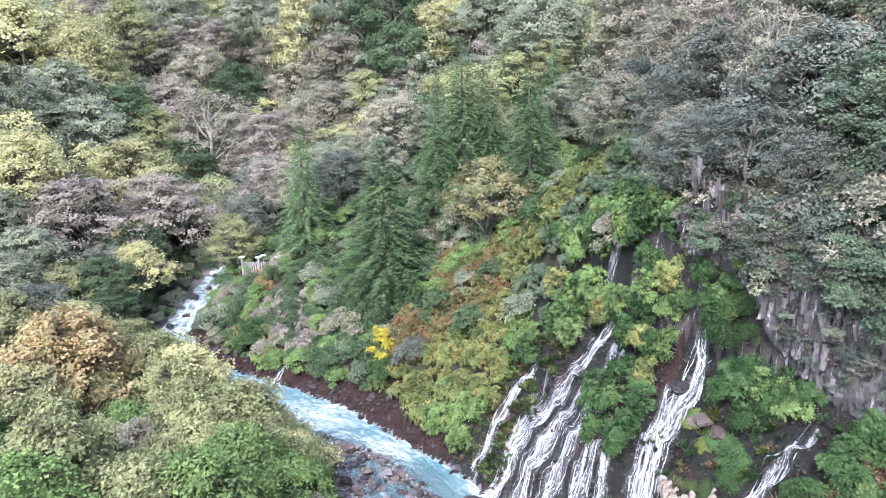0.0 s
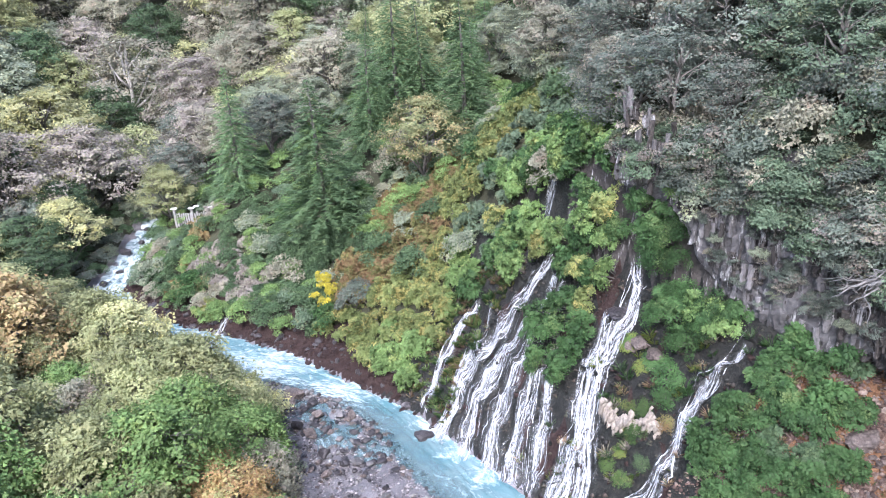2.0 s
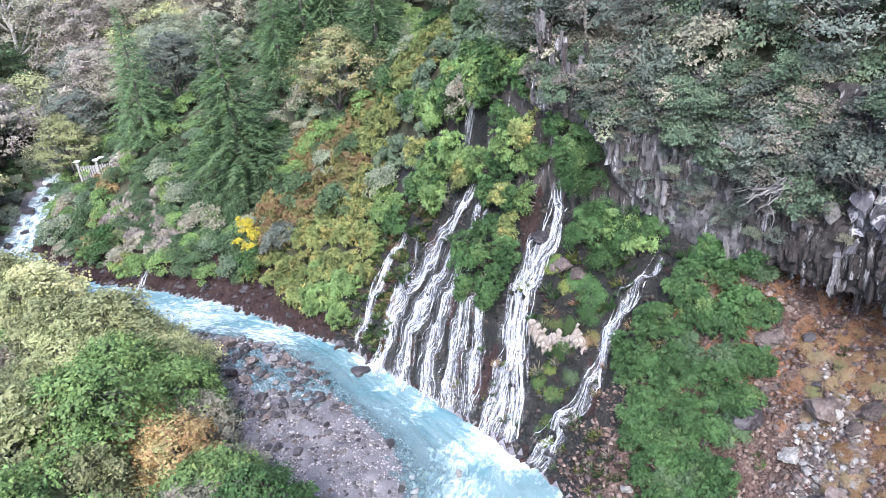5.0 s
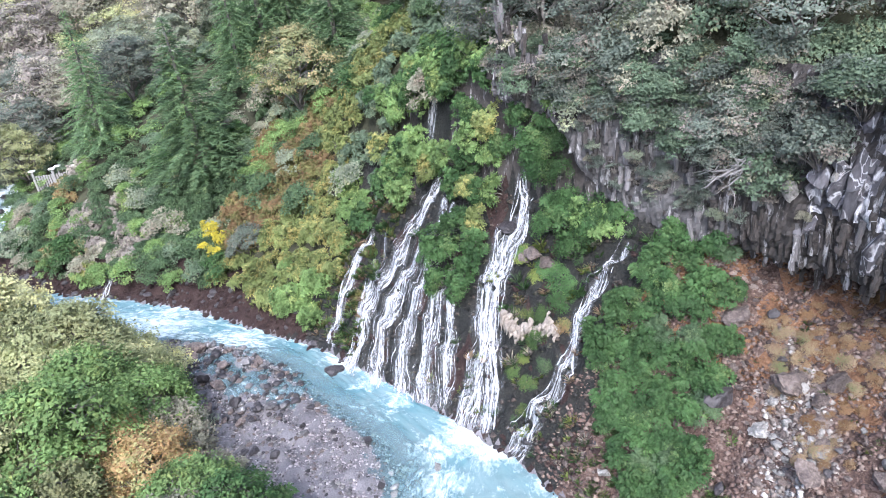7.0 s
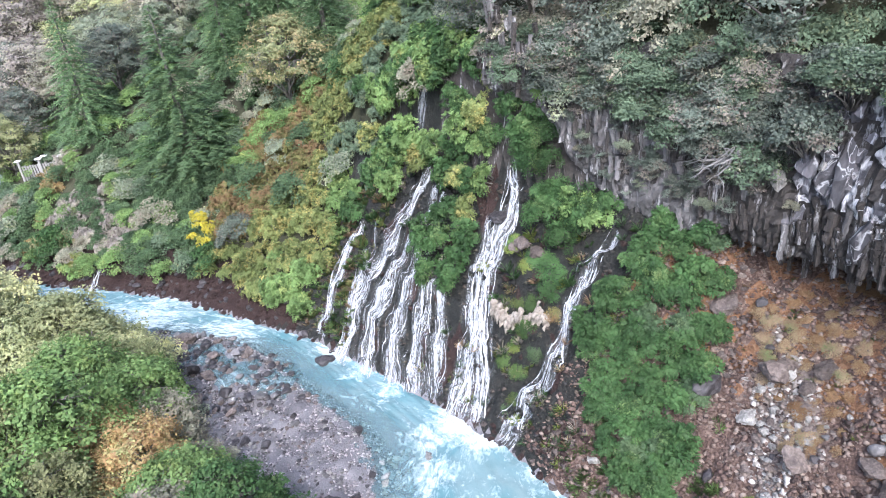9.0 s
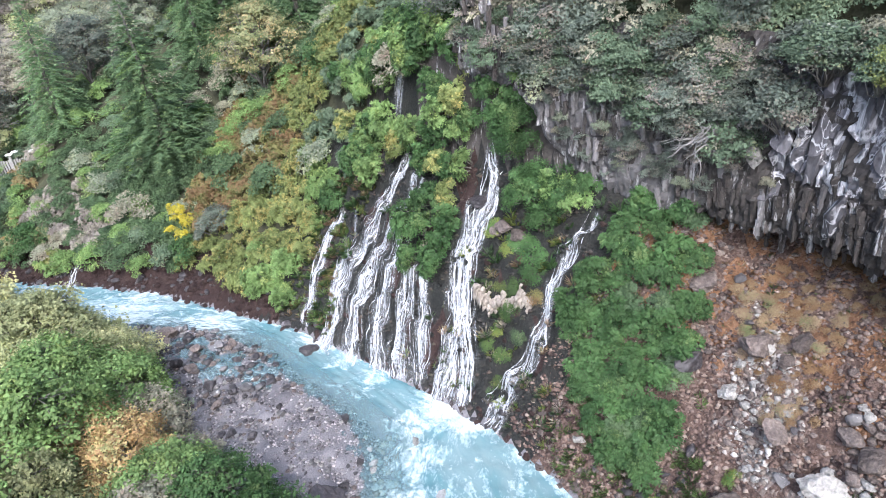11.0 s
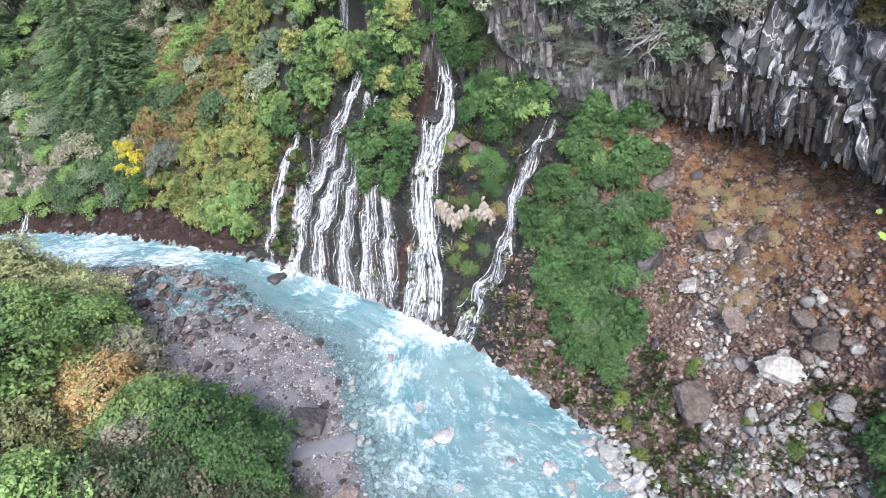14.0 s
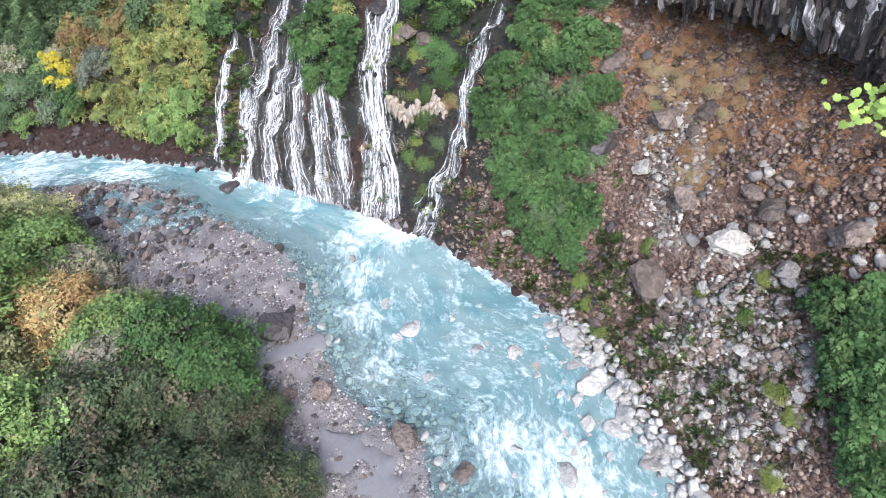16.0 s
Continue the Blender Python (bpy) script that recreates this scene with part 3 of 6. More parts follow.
# ---------------------------------------------------------------- trees
def limb_path(start, end, rng, steps=4, sag=0.08):
    s, e = np.array(start, float), np.array(end, float)
    k = np.linspace(0, 1, steps + 1)[:, None]
    p = s + (e - s) * k
    p[1:-1] += rng.normal(size=(steps - 1, 3)) * sag * np.linalg.norm(e - s)
    return p


def blades(centres, normals, sizes, rng, slim=0.75, tilt=0.5):
    """Small three-cornered leaves at the centres, facing roughly along the normals."""
    n = len(centres)
    nm = normals + tilt * rng.normal(size=(n, 3))
    nm /= np.linalg.norm(nm, axis=1, keepdims=True) + 1e-9
    u = np.cross(nm, rng.normal(size=(n, 3)))
    u /= np.linalg.norm(u, axis=1, keepdims=True) + 1e-9
    v = np.cross(nm, u)
    s = sizes[:, None]
    vs = np.stack([centres - u * s * 0.45, centres + u * s * 0.35 + v * s * slim * 0.5, centres + u * s * 0.35 - v * s * slim * 0.5], 1).reshape(-1, 3)
    return vs, np.arange(3 * n).reshape(-1, 3)


def broadleaf(seed, lobes, sprays, per_spray, leaf, width=0.62, flat=0.8, low=0.30, bare=0.0, spray=0.055, limbs=0.35, tilt=0.22, turn=0.30):
    """Meshes of trunk and crown of a broadleaved tree one metre high: rounded lobes made of many leafy sprays."""
    rng = np.random.RandomState(seed)
    lean = rng.normal(size=2) * 0.04
    top = np.array([lean[0], lean[1], 0.84])
    trunk = limb_path((0, 0, -0.04), top, rng, 5, 0.025)
    parts = [tube(trunk, np.linspace(0.022, 0.006, 6), 6)]
    cs, ns, ss = [], [], []
    mid = np.array([lean[0] * 0.6, lean[1] * 0.6, low + (1 - low) * 0.42])
    for i in range(lobes):
        q = (i + 0.5) / lobes
        a = i * 2.39996 + rng.uniform(-0.3, 0.3)
        h = low + 0.12 + (0.80 - low) * q
        reach = width * 0.5 * math.sqrt(max(0.0, 1 - (1.02 * q) ** 2.2)) * rng.uniform(0.5, 1.0)
        c = np.array([math.cos(a) * reach, math.sin(a) * reach, h])
        c[:2] += lean * h
        r = rng.uniform(0.10, 0.19) * (1.08 - 0.3 * q) * (width / 0.62) ** 0.6
        st = trunk[min(4, 1 + int(q * 4))]
        parts.append(tube(limb_path(st, c, rng, 3, 0.06), np.linspace(0.011, 0.004, 4), 5))
        for _ in range(sprays):
            d = sphere_points(1, rng)[0]
            out = c + d * r * 0.5 - mid
            out /= np.linalg.norm(out) + 1e-9
            if d @ out < -0.15 or d[2] < -0.75:
                d = d - 2 * min(0.0, d @ out) * out
            p0 = c + d * r * rng.uniform(0.72, 1.08) * np.array([1.12, 1.12, flat])
            if rng.uniform() < limbs:
                parts.append(tube([c, (c + p0) * 0.5 + rng.normal(size=3) * 0.012, p0], [0.004, 0.0028, 0.0014], 3))
            m = max(3, int(per_spray * rng.uniform(0.6, 1.4) * (1 - bare)))
            sp = spray * rng.uniform(0.7, 1.3)
            cs.append(p0 + rng.normal(size=(m, 3)) * sp * np.array([0.56, 0.56, 0.40 * flat]))
            ns.append(np.tile(d * 0.65 + out * 0.2 + np.array([0, 0, 0.5]) + turn * rng.normal(size=3), (m, 1)))
            ss.append(leaf * rng.uniform(0.6, 1.4, m))
    v, f = blades(np.concatenate(cs), np.concatenate(ns), np.concatenate(ss), rng, 0.75, tilt)
    tv, tf = stack(*parts)
    return mesh_of("trunk", tv, tf, [M["bark"]], None, True), fast_mesh("crown", v, f, [M["green"]])


def conifer(seed, levels=46, spread=0.24, twigs=26, slim=0.0026):
    """Meshes of trunk and crown of a fir one metre high: whorls of drooping boughs with short twigs on both sides."""
    rng = np.random.RandomState(seed)
    trunk = tube([(0, 0, -0.04), (0.004, 0, 0.3), (0, 0.004, 0.65), (0, 0, 1.0)], [0.017, 0.013, 0.007, 0.001], 7)
    cs, us, ss = [], [], []
    for i in range(levels):
        q = i / (levels - 1)
        h = 0.08 + 0.90 * q
        reach = spread * (1 - q) ** 0.9 * rng.uniform(0.85, 1.1) + 0.012
        n = 10 if q < 0.7 else 7
        for k in range(n):
            a = 6.2832 * (k + rng.uniform(-0.35, 0.35)) / n + i * 0.7
            rr = reach * rng.uniform(0.65, 1.15)
            hh = h + rng.normal() * 0.006
            out = np.array([math.cos(a), math.sin(a), 0])
            side = np.array([-math.sin(a), math.cos(a), 0])
            m = max(4, int(twigs * (rr / spread) ** 0.8))
            for j in range(m):
                s = 0.25 + 0.75 * (j + rng.uniform(0.2, 0.8)) / m
                c = np.array([0, 0, hh]) + out * rr * s + np.array([0, 0, 0.14 * rr * s - 0.36 * rr * s * s + rng.normal() * 0.003])
                w = 0.085 * rr * (1.3 - s) + 0.010
                for sg in (-1, 1):
                    d = side * sg * 0.8 + out * 0.7 + np.array([0, 0, -0.18 + rng.normal() * 0.25]) + 0.15 * rng.normal(size=3)
                    cs.append(c)
                    us.append(d / np.linalg.norm(d))
                    ss.append(w * rng.uniform(0.6, 1.4))
    c, u, s = np.array(cs), np.array(us), np.array(ss)[:, None]
    nm = np.array([0, 0, 1.0]) + 0.7 * rng.normal(size=c.shape)
    v = np.cross(nm, u)
    v /= np.linalg.norm(v, axis=1, keepdims=True)
    wd = slim * rng.uniform(0.8, 1.5, len(c))[:, None]
    vs = np.stack([c - v * wd, c + v * wd, c + u * s * 1.15], 1).reshape(-1, 3)
    fs = np.arange(3 * len(c)).reshape(-1, 3)
    return mesh_of("trunk", *trunk, [M["bark"]], None, True), fast_mesh("crown", vs, fs, [M["needle"]])


def shrub(seed, blobs, per_blob, leaf, flat=0.85):
    """Meshes of stems and leaves of a shrub about one metre across and 0.7 high."""
    rng = np.random.RandomState(seed)
    cs, ns, parts = [], [], []
    for i in range(blobs):
        a, q = rng.uniform(0, 6.2832), rng.uniform(0, 1) ** 0.6
        c = np.array([math.cos(a) * 0.40 * q, math.sin(a) * 0.40 * q, 0.12 + 0.42 * (1 - q * q) + rng.uniform(-0.05, 0.14)])
        r = rng.uniform(0.12, 0.2)
        parts.append(tube(limb_path((c[0] * 0.15, c[1] * 0.15, -0.12), c, rng, 3, 0.06), [0.014, 0.011, 0.008, 0.004], 4))
        d = sphere_points(per_blob, rng)
        d[:, 2] = np.abs(d[:, 2]) - 0.15
        cs.append(c + d * r * rng.uniform(0.6, 1.15, per_blob)[:, None] * np.array([1.2, 1.2, flat]))
        ns.append(d * 0.8 + np.array([0, 0, 0.5]))
    p = np.concatenate(cs)
    sizes = leaf * rng.uniform(0.6, 1.4, len(p))
    v, f = blades(p, np.concatenate(ns), sizes, rng, 0.75, 0.6)
    return mesh_of("stem", *stack(*parts), [M["bark"]], None, True), fast_mesh("foliage", v, f, [M["green"]])


def frond_shrub(seed, blobs, sprays, leaflets, leaf, flat=0.8):
    """Meshes of stems and leaves of a shrub about one metre across: arching fronds with leaflets on both sides."""
    rng = np.random.RandomState(seed)
    cs, ns, us, ss, parts = [], [], [], [], []
    for i in range(blobs):
        a, q = rng.uniform(0, 6.2832), rng.uniform(0, 1) ** 0.6
        c = np.array([math.cos(a) * 0.40 * q, math.sin(a) * 0.40 * q, 0.10 + 0.42 * (1 - q * q) + rng.uniform(-0.06, 0.16)])
        parts.append(tube(limb_path((c[0] * 0.15, c[1] * 0.15, -0.12), c, rng, 3, 0.06), [0.014, 0.011, 0.008, 0.004], 4))
        for _ in range(sprays):
            d = sphere_points(1, rng)[0]
            d[2] = abs(d[2]) * 0.9 - 0.1
            root = c + d * rng.uniform(0.04, 0.12)
            reach = rng.uniform(0.10, 0.20)
            along = d * np.array([1, 1, 0.35]) + 0.35 * rng.normal(size=3)
            along /= np.linalg.norm(along)
            face = d * 0.6 + np.array([0, 0, 0.65]) + 0.35 * rng.normal(size=3)
            side = np.cross(face, along)
            side /= np.linalg.norm(side) + 1e-9
            for k in range(leaflets):
                q = (k // 2 + 0.6) / (leaflets / 2)
                sg = 1 if k % 2 else -1
                last = k == leaflets - 1
                cs.append(root + along * reach * q * flat + np.array([0, 0, -0.10 * q * q]) + side * sg * leaf * (0.0 if last else 0.42))
                u = along * (1.0 if last else 0.5) + side * sg * (0.0 if last else 0.85)
                us.append(u + np.array([0, 0, -0.15]))
                ns.append(face)
                ss.append(leaf * rng.uniform(0.7, 1.25) * (1.1 - 0.35 * q))
    c, u, nm, sz = np.array(cs), np.array(us), np.array(ns) + 0.12 * rng.normal(size=(len(cs), 3)), np.array(ss)[:, None]
    u /= np.linalg.norm(u, axis=1, keepdims=True)
    v = np.cross(nm, u)
    v /= np.linalg.norm(v, axis=1, keepdims=True) + 1e-9
    vs = np.stack([c - u * sz * 0.5, c + v * sz * 0.27 - u * sz * 0.05, c + u * sz * 0.55, c - v * sz * 0.27 - u * sz * 0.05], 1).reshape(-1, 3)
    k = np.arange(len(c)) * 4
    fs = np.stack([np.stack([k, k + 1, k + 2], 1), np.stack([k, k + 2, k + 3], 1)], 1).reshape(-1, 3)
    return mesh_of("stem", *stack(*parts), [M["bark"]], None, True), fast_mesh("foliage", vs, fs, [M["green"]])


TREES = {
    "round": [broadleaf(s, 19, 20, 34, 0.022) for s in (1, 2, 3)],
    "tall": [broadleaf(s, 18, 18, 34, 0.021, 0.46, 0.9, 0.18) for s in (4, 5)],
    "layered": [broadleaf(s, 20, 20, 30, 0.022, 0.80, 0.65, 0.26, 0.0, 0.06, 0.3) for s in (6, 7, 8)],
    "thin": [broadleaf(s, 17, 17, 26, 0.020, 0.66, 0.7, 0.36, 0.1, 0.06, 0.35) for s in (9, 10)],
    "near": [broadleaf(s, 24, 22, 30, 0.030, 0.82, 0.9, 0.16, 0.1, 0.066, 0.5, 0.25, 0.55) for s in (13, 14, 15)],
    "cliff": [broadleaf(s, 22, 22, 30, 0.025, 0.85, 0.85, 0.08, 0.1, 0.066, 0.6, 0.25, 0.55) for s in (61, 62, 63)],
    "far": [broadleaf(s, 13, 15, 18, 0.028, 0.68, 0.85, 0.2, 0.0, 0.065, 0.1, 0.2, 0.25) for s in (16, 17, 60)],
    "fir": [conifer(s) for s in (11, 12, 13)],
    "far_fir": [conifer(s, 18, 0.25, 8, 0.007) for s in (18, 19)],
}
SHRUBS = {
    "broad": [frond_shrub(s, 18, 12, 7, 0.085) for s in (21, 22, 23)],
    "fine": [shrub(s, 22, 110, 0.05, 0.7) for s in (24, 25, 26)],
    "light": [shrub(s, 16, 120, 0.052, 0.85) for s in (27, 28, 29)],
}
WORDS = {"green": "green", "deep": "deep green", "shade": "dark green", "lime": "yellow-green", "olive": "olive green", "mauve": "brownish mauve", "grey": "grey-green",
         "orange": "orange-tinged", "autumn": "pale green and orange", "amber": "pale amber", "yellow": "bright yellow", "rust": "rust and green", "sage": "grey-green", "gold": "green and gold", "ivy": "fresh green", "needle": "dark green", "moss": "mossy", "pale": "pale green", "straw": "dry brown", "weed": "dark green", "leafy": "fresh green"}
SHAPES = {"layered": "wide, layered", "thin": "thinly leaved", "round": "full-crowned", "tall": "slender", "near": "low spreading", "cliff": "dense, low"}
PICK = np.random.RandomState(77)
PLANTED = []


def put_mats(ob, mat):
    s = ob.material_slots[0]
    s.link = "OBJECT"
    s.material = mat


def tree(kind, colour, x, y, height, girth=1.0, bark="bark", group="forest trees", where="on the gorge slope"):
    tm, cm = TREES[kind][PICK.randint(len(TREES[kind]))]
    base = new("conifer_tree" if kind == "fir" else "tree")
    base.location = (x, y, ground(x, y) - 0.1)
    base.rotation_euler = (PICK.normal() * 0.03, PICK.normal() * 0.03, PICK.uniform(0, 6.28))
    base.scale = (height * girth, height * girth, height)
    put_mats(child("trunk", tm, base), M[bark])
    put_mats(child("crown", cm, base), M[colour])
    PLANTED.append((x, y, height * girth * 0.27))
    label = "tall green fir tree with drooping tiered branches" if kind == "fir" else f"{WORDS[colour]} {SHAPES[kind]} broadleaved tree {where}"
    return tagged(base, label, "tree", group)


def bush(kind, colour, x, y, size, lift=0.0, tall=1.0, group="slope shrubs", z=None, where="on the steep bank"):
    sm, fm = SHRUBS[kind][PICK.randint(3)]
    base = new("shrub")
    base.location = (x, y, (ground(x, y) if z is None else z) + lift)
    up = (lie(x, y) * 0.75 + Vector((0, 0, 0.35))).normalized() if z is None else Vector((0, 0, 1))
    turn = Vector((0, 0, 1)).rotation_difference(up).to_matrix() @ Euler((PICK.normal() * 0.12, PICK.normal() * 0.12, PICK.uniform(0, 6.28))).to_matrix()
    base.rotation_euler = turn.to_euler()
    base.scale = (size, size, size * tall)
    child("stem", sm, base)
    put_mats(child("foliage", fm, base), M[colour])
    return tagged(base, f"{WORDS[colour]} leafy shrub growing {where}", "shrub", group)


def arrays(me):
    v, f = np.zeros(len(me.vertices) * 3, np.float32), np.zeros(len(me.loops), np.int32)
    me.vertices.foreach_get("co", v)
    me.loops.foreach_get("vertex_index", f)
    return v.reshape(-1, 3), f.reshape(-1, 3)


def thicket(name, label, items, category, tilt=0.0):
    """Many uncounted plants as one mesh. items: (triangle mesh, x, y, z, width, height, colour)."""
    rng = np.random.RandomState(len(items))
    vs, fs, ix, k = [], [], [], 0
    keys = sorted({q[6] for q in items})
    cache = {}
    for me, x, y, z, w, h, c in items:
        if me.name not in cache:
            cache[me.name] = arrays(me)
        v, f = cache[me.name]
        a = rng.uniform(0, 6.28)
        ca, sa = math.cos(a) * w, math.sin(a) * w
        q = np.stack([v[:, 0] * ca - v[:, 1] * sa, v[:, 0] * sa + v[:, 1] * ca, v[:, 2] * h], 1)
        if tilt:
            up = (lie(x, y) * tilt + Vector((0, 0, 1 - tilt))).normalized()
            q = q @ np.array(Vector((0, 0, 1)).rotation_difference(up).to_matrix()).T
        vs.append(q + np.array([x, y, z]))
        fs.append(f + k)
        ix.append(np.full(len(f), keys.index(c), np.int32))
        k += len(v)
    me = fast_mesh(name, np.concatenate(vs), np.concatenate(fs), [M[q] for q in keys])
    me.polygons.foreach_set("material_index", np.concatenate(ix))
    return tagged(new(name, me), label, category, kind="stuff")


THIN_STREAM = np.array([(6.9, 48.4), (5.2, 48.0), (3.4, 47.1), (1.2, 45.5)])


def scatter(n, x0, x1, y0, y1, gap, seed, ok, clear=0.75):
    """Random places that suit, at least gap apart and clear of the trees planted before."""
    rng = np.random.RandomState(seed)
    m = 60000
    x, y = rng.uniform(x0, x1, m), rng.uniform(y0, y1, m)
    z, a, b = ground_all(x, y)
    keep = ok(x, y, z, a, b)
    keep &= ~((np.abs(x + 0.268 * y) < 2.8) & (y > 79.5) & (y < 87.5))
    keep &= np.abs(bank_distance(THIN_STREAM, x, y)[0]) > 2.1
    old = np.array(PLANTED) if PLANTED else np.zeros((0, 3))
    cells, out = {}, []
    for px, py, pz in zip(x[keep], y[keep], z[keep]):
        cx, cy = int(px // gap), int(py // gap)
        if any((px - q[0]) ** 2 + (py - q[1]) ** 2 < gap * gap for i in (-1, 0, 1) for j in (-1, 0, 1) for q in cells.get((cx + i, cy + j), ())):
            continue
        if clear and len(old) and (np.hypot(old[:, 0] - px, old[:, 1] - py) < clear * (old[:, 2] + gap * 0.5)).any():
            continue
        cells.setdefault((cx, cy), []).append((px, py))
        out.append((float(px), float(py), float(pz)))
        if len(out) == n:
            break
    return out


def dists(x, y):
    _, a, b = ground_all(np.array([x]), np.array([y]))
    return float(a[0]), float(b[0])


def pick(table):
    r = PICK.uniform()
    for p, v in table:
        r -= p
        if r < 0:
            return v
    return table[-1][1]


# ---------------------------------------------------------------- trees that stand out
LEFT_HILL = [
    ("round", "lime", -72.7, 132.7, 19.4),
    ("round", "lime", -66.7, 136.0, 18.4),
    ("layered", "pale", -62.7, 135.2, 12.9),
    ("round", "lime", -78.7, 138.5, 16.1),
    ("round", "green", -62.1, 107.3, 15.0),
    ("round", "green", -60.2, 120.5, 16.3),
    ("round", "deep", -56.9, 127.5, 13.2),
    ("round", "green", -54.5, 113.0, 15.1),
    ("round", "lime", -44.7, 102.7, 15.0),
    ("round", "lime", -52.8, 89.3, 12.6),
    ("layered", "mauve", -44.6, 85.3, 13.0),
    ("layered", "mauve", -37.9, 95.2, 12.8),
    ("round", "deep", -41.5, 117.6, 12.7),
    ("round", "pale", -51.2, 128.6, 13.1),
    ("round", "green", -58.1, 105.6, 12.2),
    ("layered", "mauve", -52.7, 144.9, 14.1),
    ("thin", "olive", -39.6, 125.3, 18.5),
    ("layered", "grey", -40.8, 68.8, 9.0),
    ("round", "deep", -38.3, 85.2, 9.0),
    ("round", "deep", -37.8, 77.0, 8.9),
    ("layered", "grey", -41.2, 82.1, 8.0),
    ("round", "green", -46.8, 76.6, 10.0),
]
VALLEY_HEAD = [
    ("layered", "olive", -61.3, 163.0, 16.0),
    ("layered", "mauve", -51.8, 178.0, 14.0),
    ("layered", "mauve", -59.3, 179.3, 13.2),
    ("round", "olive", -49.7, 156.8, 15.5),
    ("round", "deep", -40.4, 147.7, 15.5),
    ("round", "green", -62.3, 180.8, 19.4),
    ("round", "pale", -66.0, 160.5, 17.6),
    ("round", "lime", -54.5, 197.8, 18.0),
    ("round", "green", -40.5, 173.0, 18.0),
    ("tall", "lime", -27.4, 152.9, 20.2),
    ("round", "olive", -34.9, 160.0, 13.2),
    ("round", "green", -19.2, 151.3, 19.6),
    ("round", "olive", -19.0, 135.9, 15.7),
    ("round", "deep", -9.1, 139.9, 20.8),
    ("round", "deep", -6.3, 126.1, 14.5),
    ("tall", "lime", 0.8, 129.4, 14.4),
    ("round", "green", 15.8, 104.0, 15.6),
    ("round", "green", 8.7, 124.3, 14.3),
    ("round", "lime", 4.5, 131.2, 13.3),
]
RIGHT_WOOD = [
    ("layered", "mauve", -27.6, 119.7, 14.0),
    ("round", "olive", -18.1, 118.6, 14.6),
    ("round", "pale", -11.9, 121.5, 12.4),
    ("layered", "olive", -5.4, 96.5, 11.0),
    ("layered", "grey", -27.0, 106.8, 10.8),
    ("round", "grey", -12.7, 88.5, 9.1),
    ("layered", "mauve", -4.5, 124.6, 8.1),
    ("round", "pale", -27.4, 89.8, 8.0),
    ("layered", "mauve", -23.5, 100.0, 11.0),
    ("round", "olive", -19.5, 94.0, 9.0),
    ("round", "autumn", 4.9, 71.4, 9.4),
    ("tall", "olive", 24.6, 90.7, 15.5),
    ("thin", "olive", 21.5, 62.4, 8.9),
    ("round", "olive", 15.5, 61.2, 6.8),
    ("layered", "grey", -25.5, 93.0, 8.5),
]
FIRS = [(-16.0, 81.5, 15.2), (-5.6, 70.5, 16.4), (3.0, 85.0, 17.5), (9.8, 75.5, 15.6), (-0.6, 80.8, 13.5), (6.4, 84.0, 14.0)]
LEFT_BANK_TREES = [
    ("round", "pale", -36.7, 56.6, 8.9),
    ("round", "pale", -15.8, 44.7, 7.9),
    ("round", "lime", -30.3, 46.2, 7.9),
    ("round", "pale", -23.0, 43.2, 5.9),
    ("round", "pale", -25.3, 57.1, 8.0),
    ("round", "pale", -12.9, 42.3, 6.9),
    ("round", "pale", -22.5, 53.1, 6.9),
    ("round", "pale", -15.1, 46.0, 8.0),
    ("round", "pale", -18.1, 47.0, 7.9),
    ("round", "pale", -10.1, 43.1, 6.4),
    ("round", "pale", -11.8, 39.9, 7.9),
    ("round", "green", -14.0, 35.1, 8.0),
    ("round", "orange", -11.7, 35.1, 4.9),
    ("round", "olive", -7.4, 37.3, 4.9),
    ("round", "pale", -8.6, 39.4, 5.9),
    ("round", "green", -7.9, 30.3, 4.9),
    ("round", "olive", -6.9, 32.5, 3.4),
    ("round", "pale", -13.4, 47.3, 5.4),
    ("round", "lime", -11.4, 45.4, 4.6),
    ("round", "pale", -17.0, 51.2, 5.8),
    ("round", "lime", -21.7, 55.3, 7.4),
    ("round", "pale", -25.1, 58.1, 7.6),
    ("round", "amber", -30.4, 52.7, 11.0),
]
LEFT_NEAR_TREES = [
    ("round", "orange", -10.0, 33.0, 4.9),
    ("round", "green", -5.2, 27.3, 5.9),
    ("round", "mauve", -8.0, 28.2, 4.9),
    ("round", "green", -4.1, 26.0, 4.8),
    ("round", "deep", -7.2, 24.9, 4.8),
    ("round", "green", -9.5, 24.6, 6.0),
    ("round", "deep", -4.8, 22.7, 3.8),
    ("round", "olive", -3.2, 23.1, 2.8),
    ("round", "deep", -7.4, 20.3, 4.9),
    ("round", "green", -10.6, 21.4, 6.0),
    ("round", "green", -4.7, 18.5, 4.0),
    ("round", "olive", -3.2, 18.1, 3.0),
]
PALE_TRUNKS = [(20.8, 62.0, 8.0), (20.2, 43.4, 8.8), (26.9, 99.8, 9.0)]
for i, (x, y, h) in enumerate(FIRS):
    tree("fir", "needle", x, y, h, (1.15, 1.55, 1.2, 1.3, 1.1, 1.1)[i], group="firs")
for k, c, x, y, h in LEFT_HILL + VALLEY_HEAD + RIGHT_WOOD:
    tree(k, c, x, y, h, 1.15, "pale_bark" if k == "thin" else "bark")
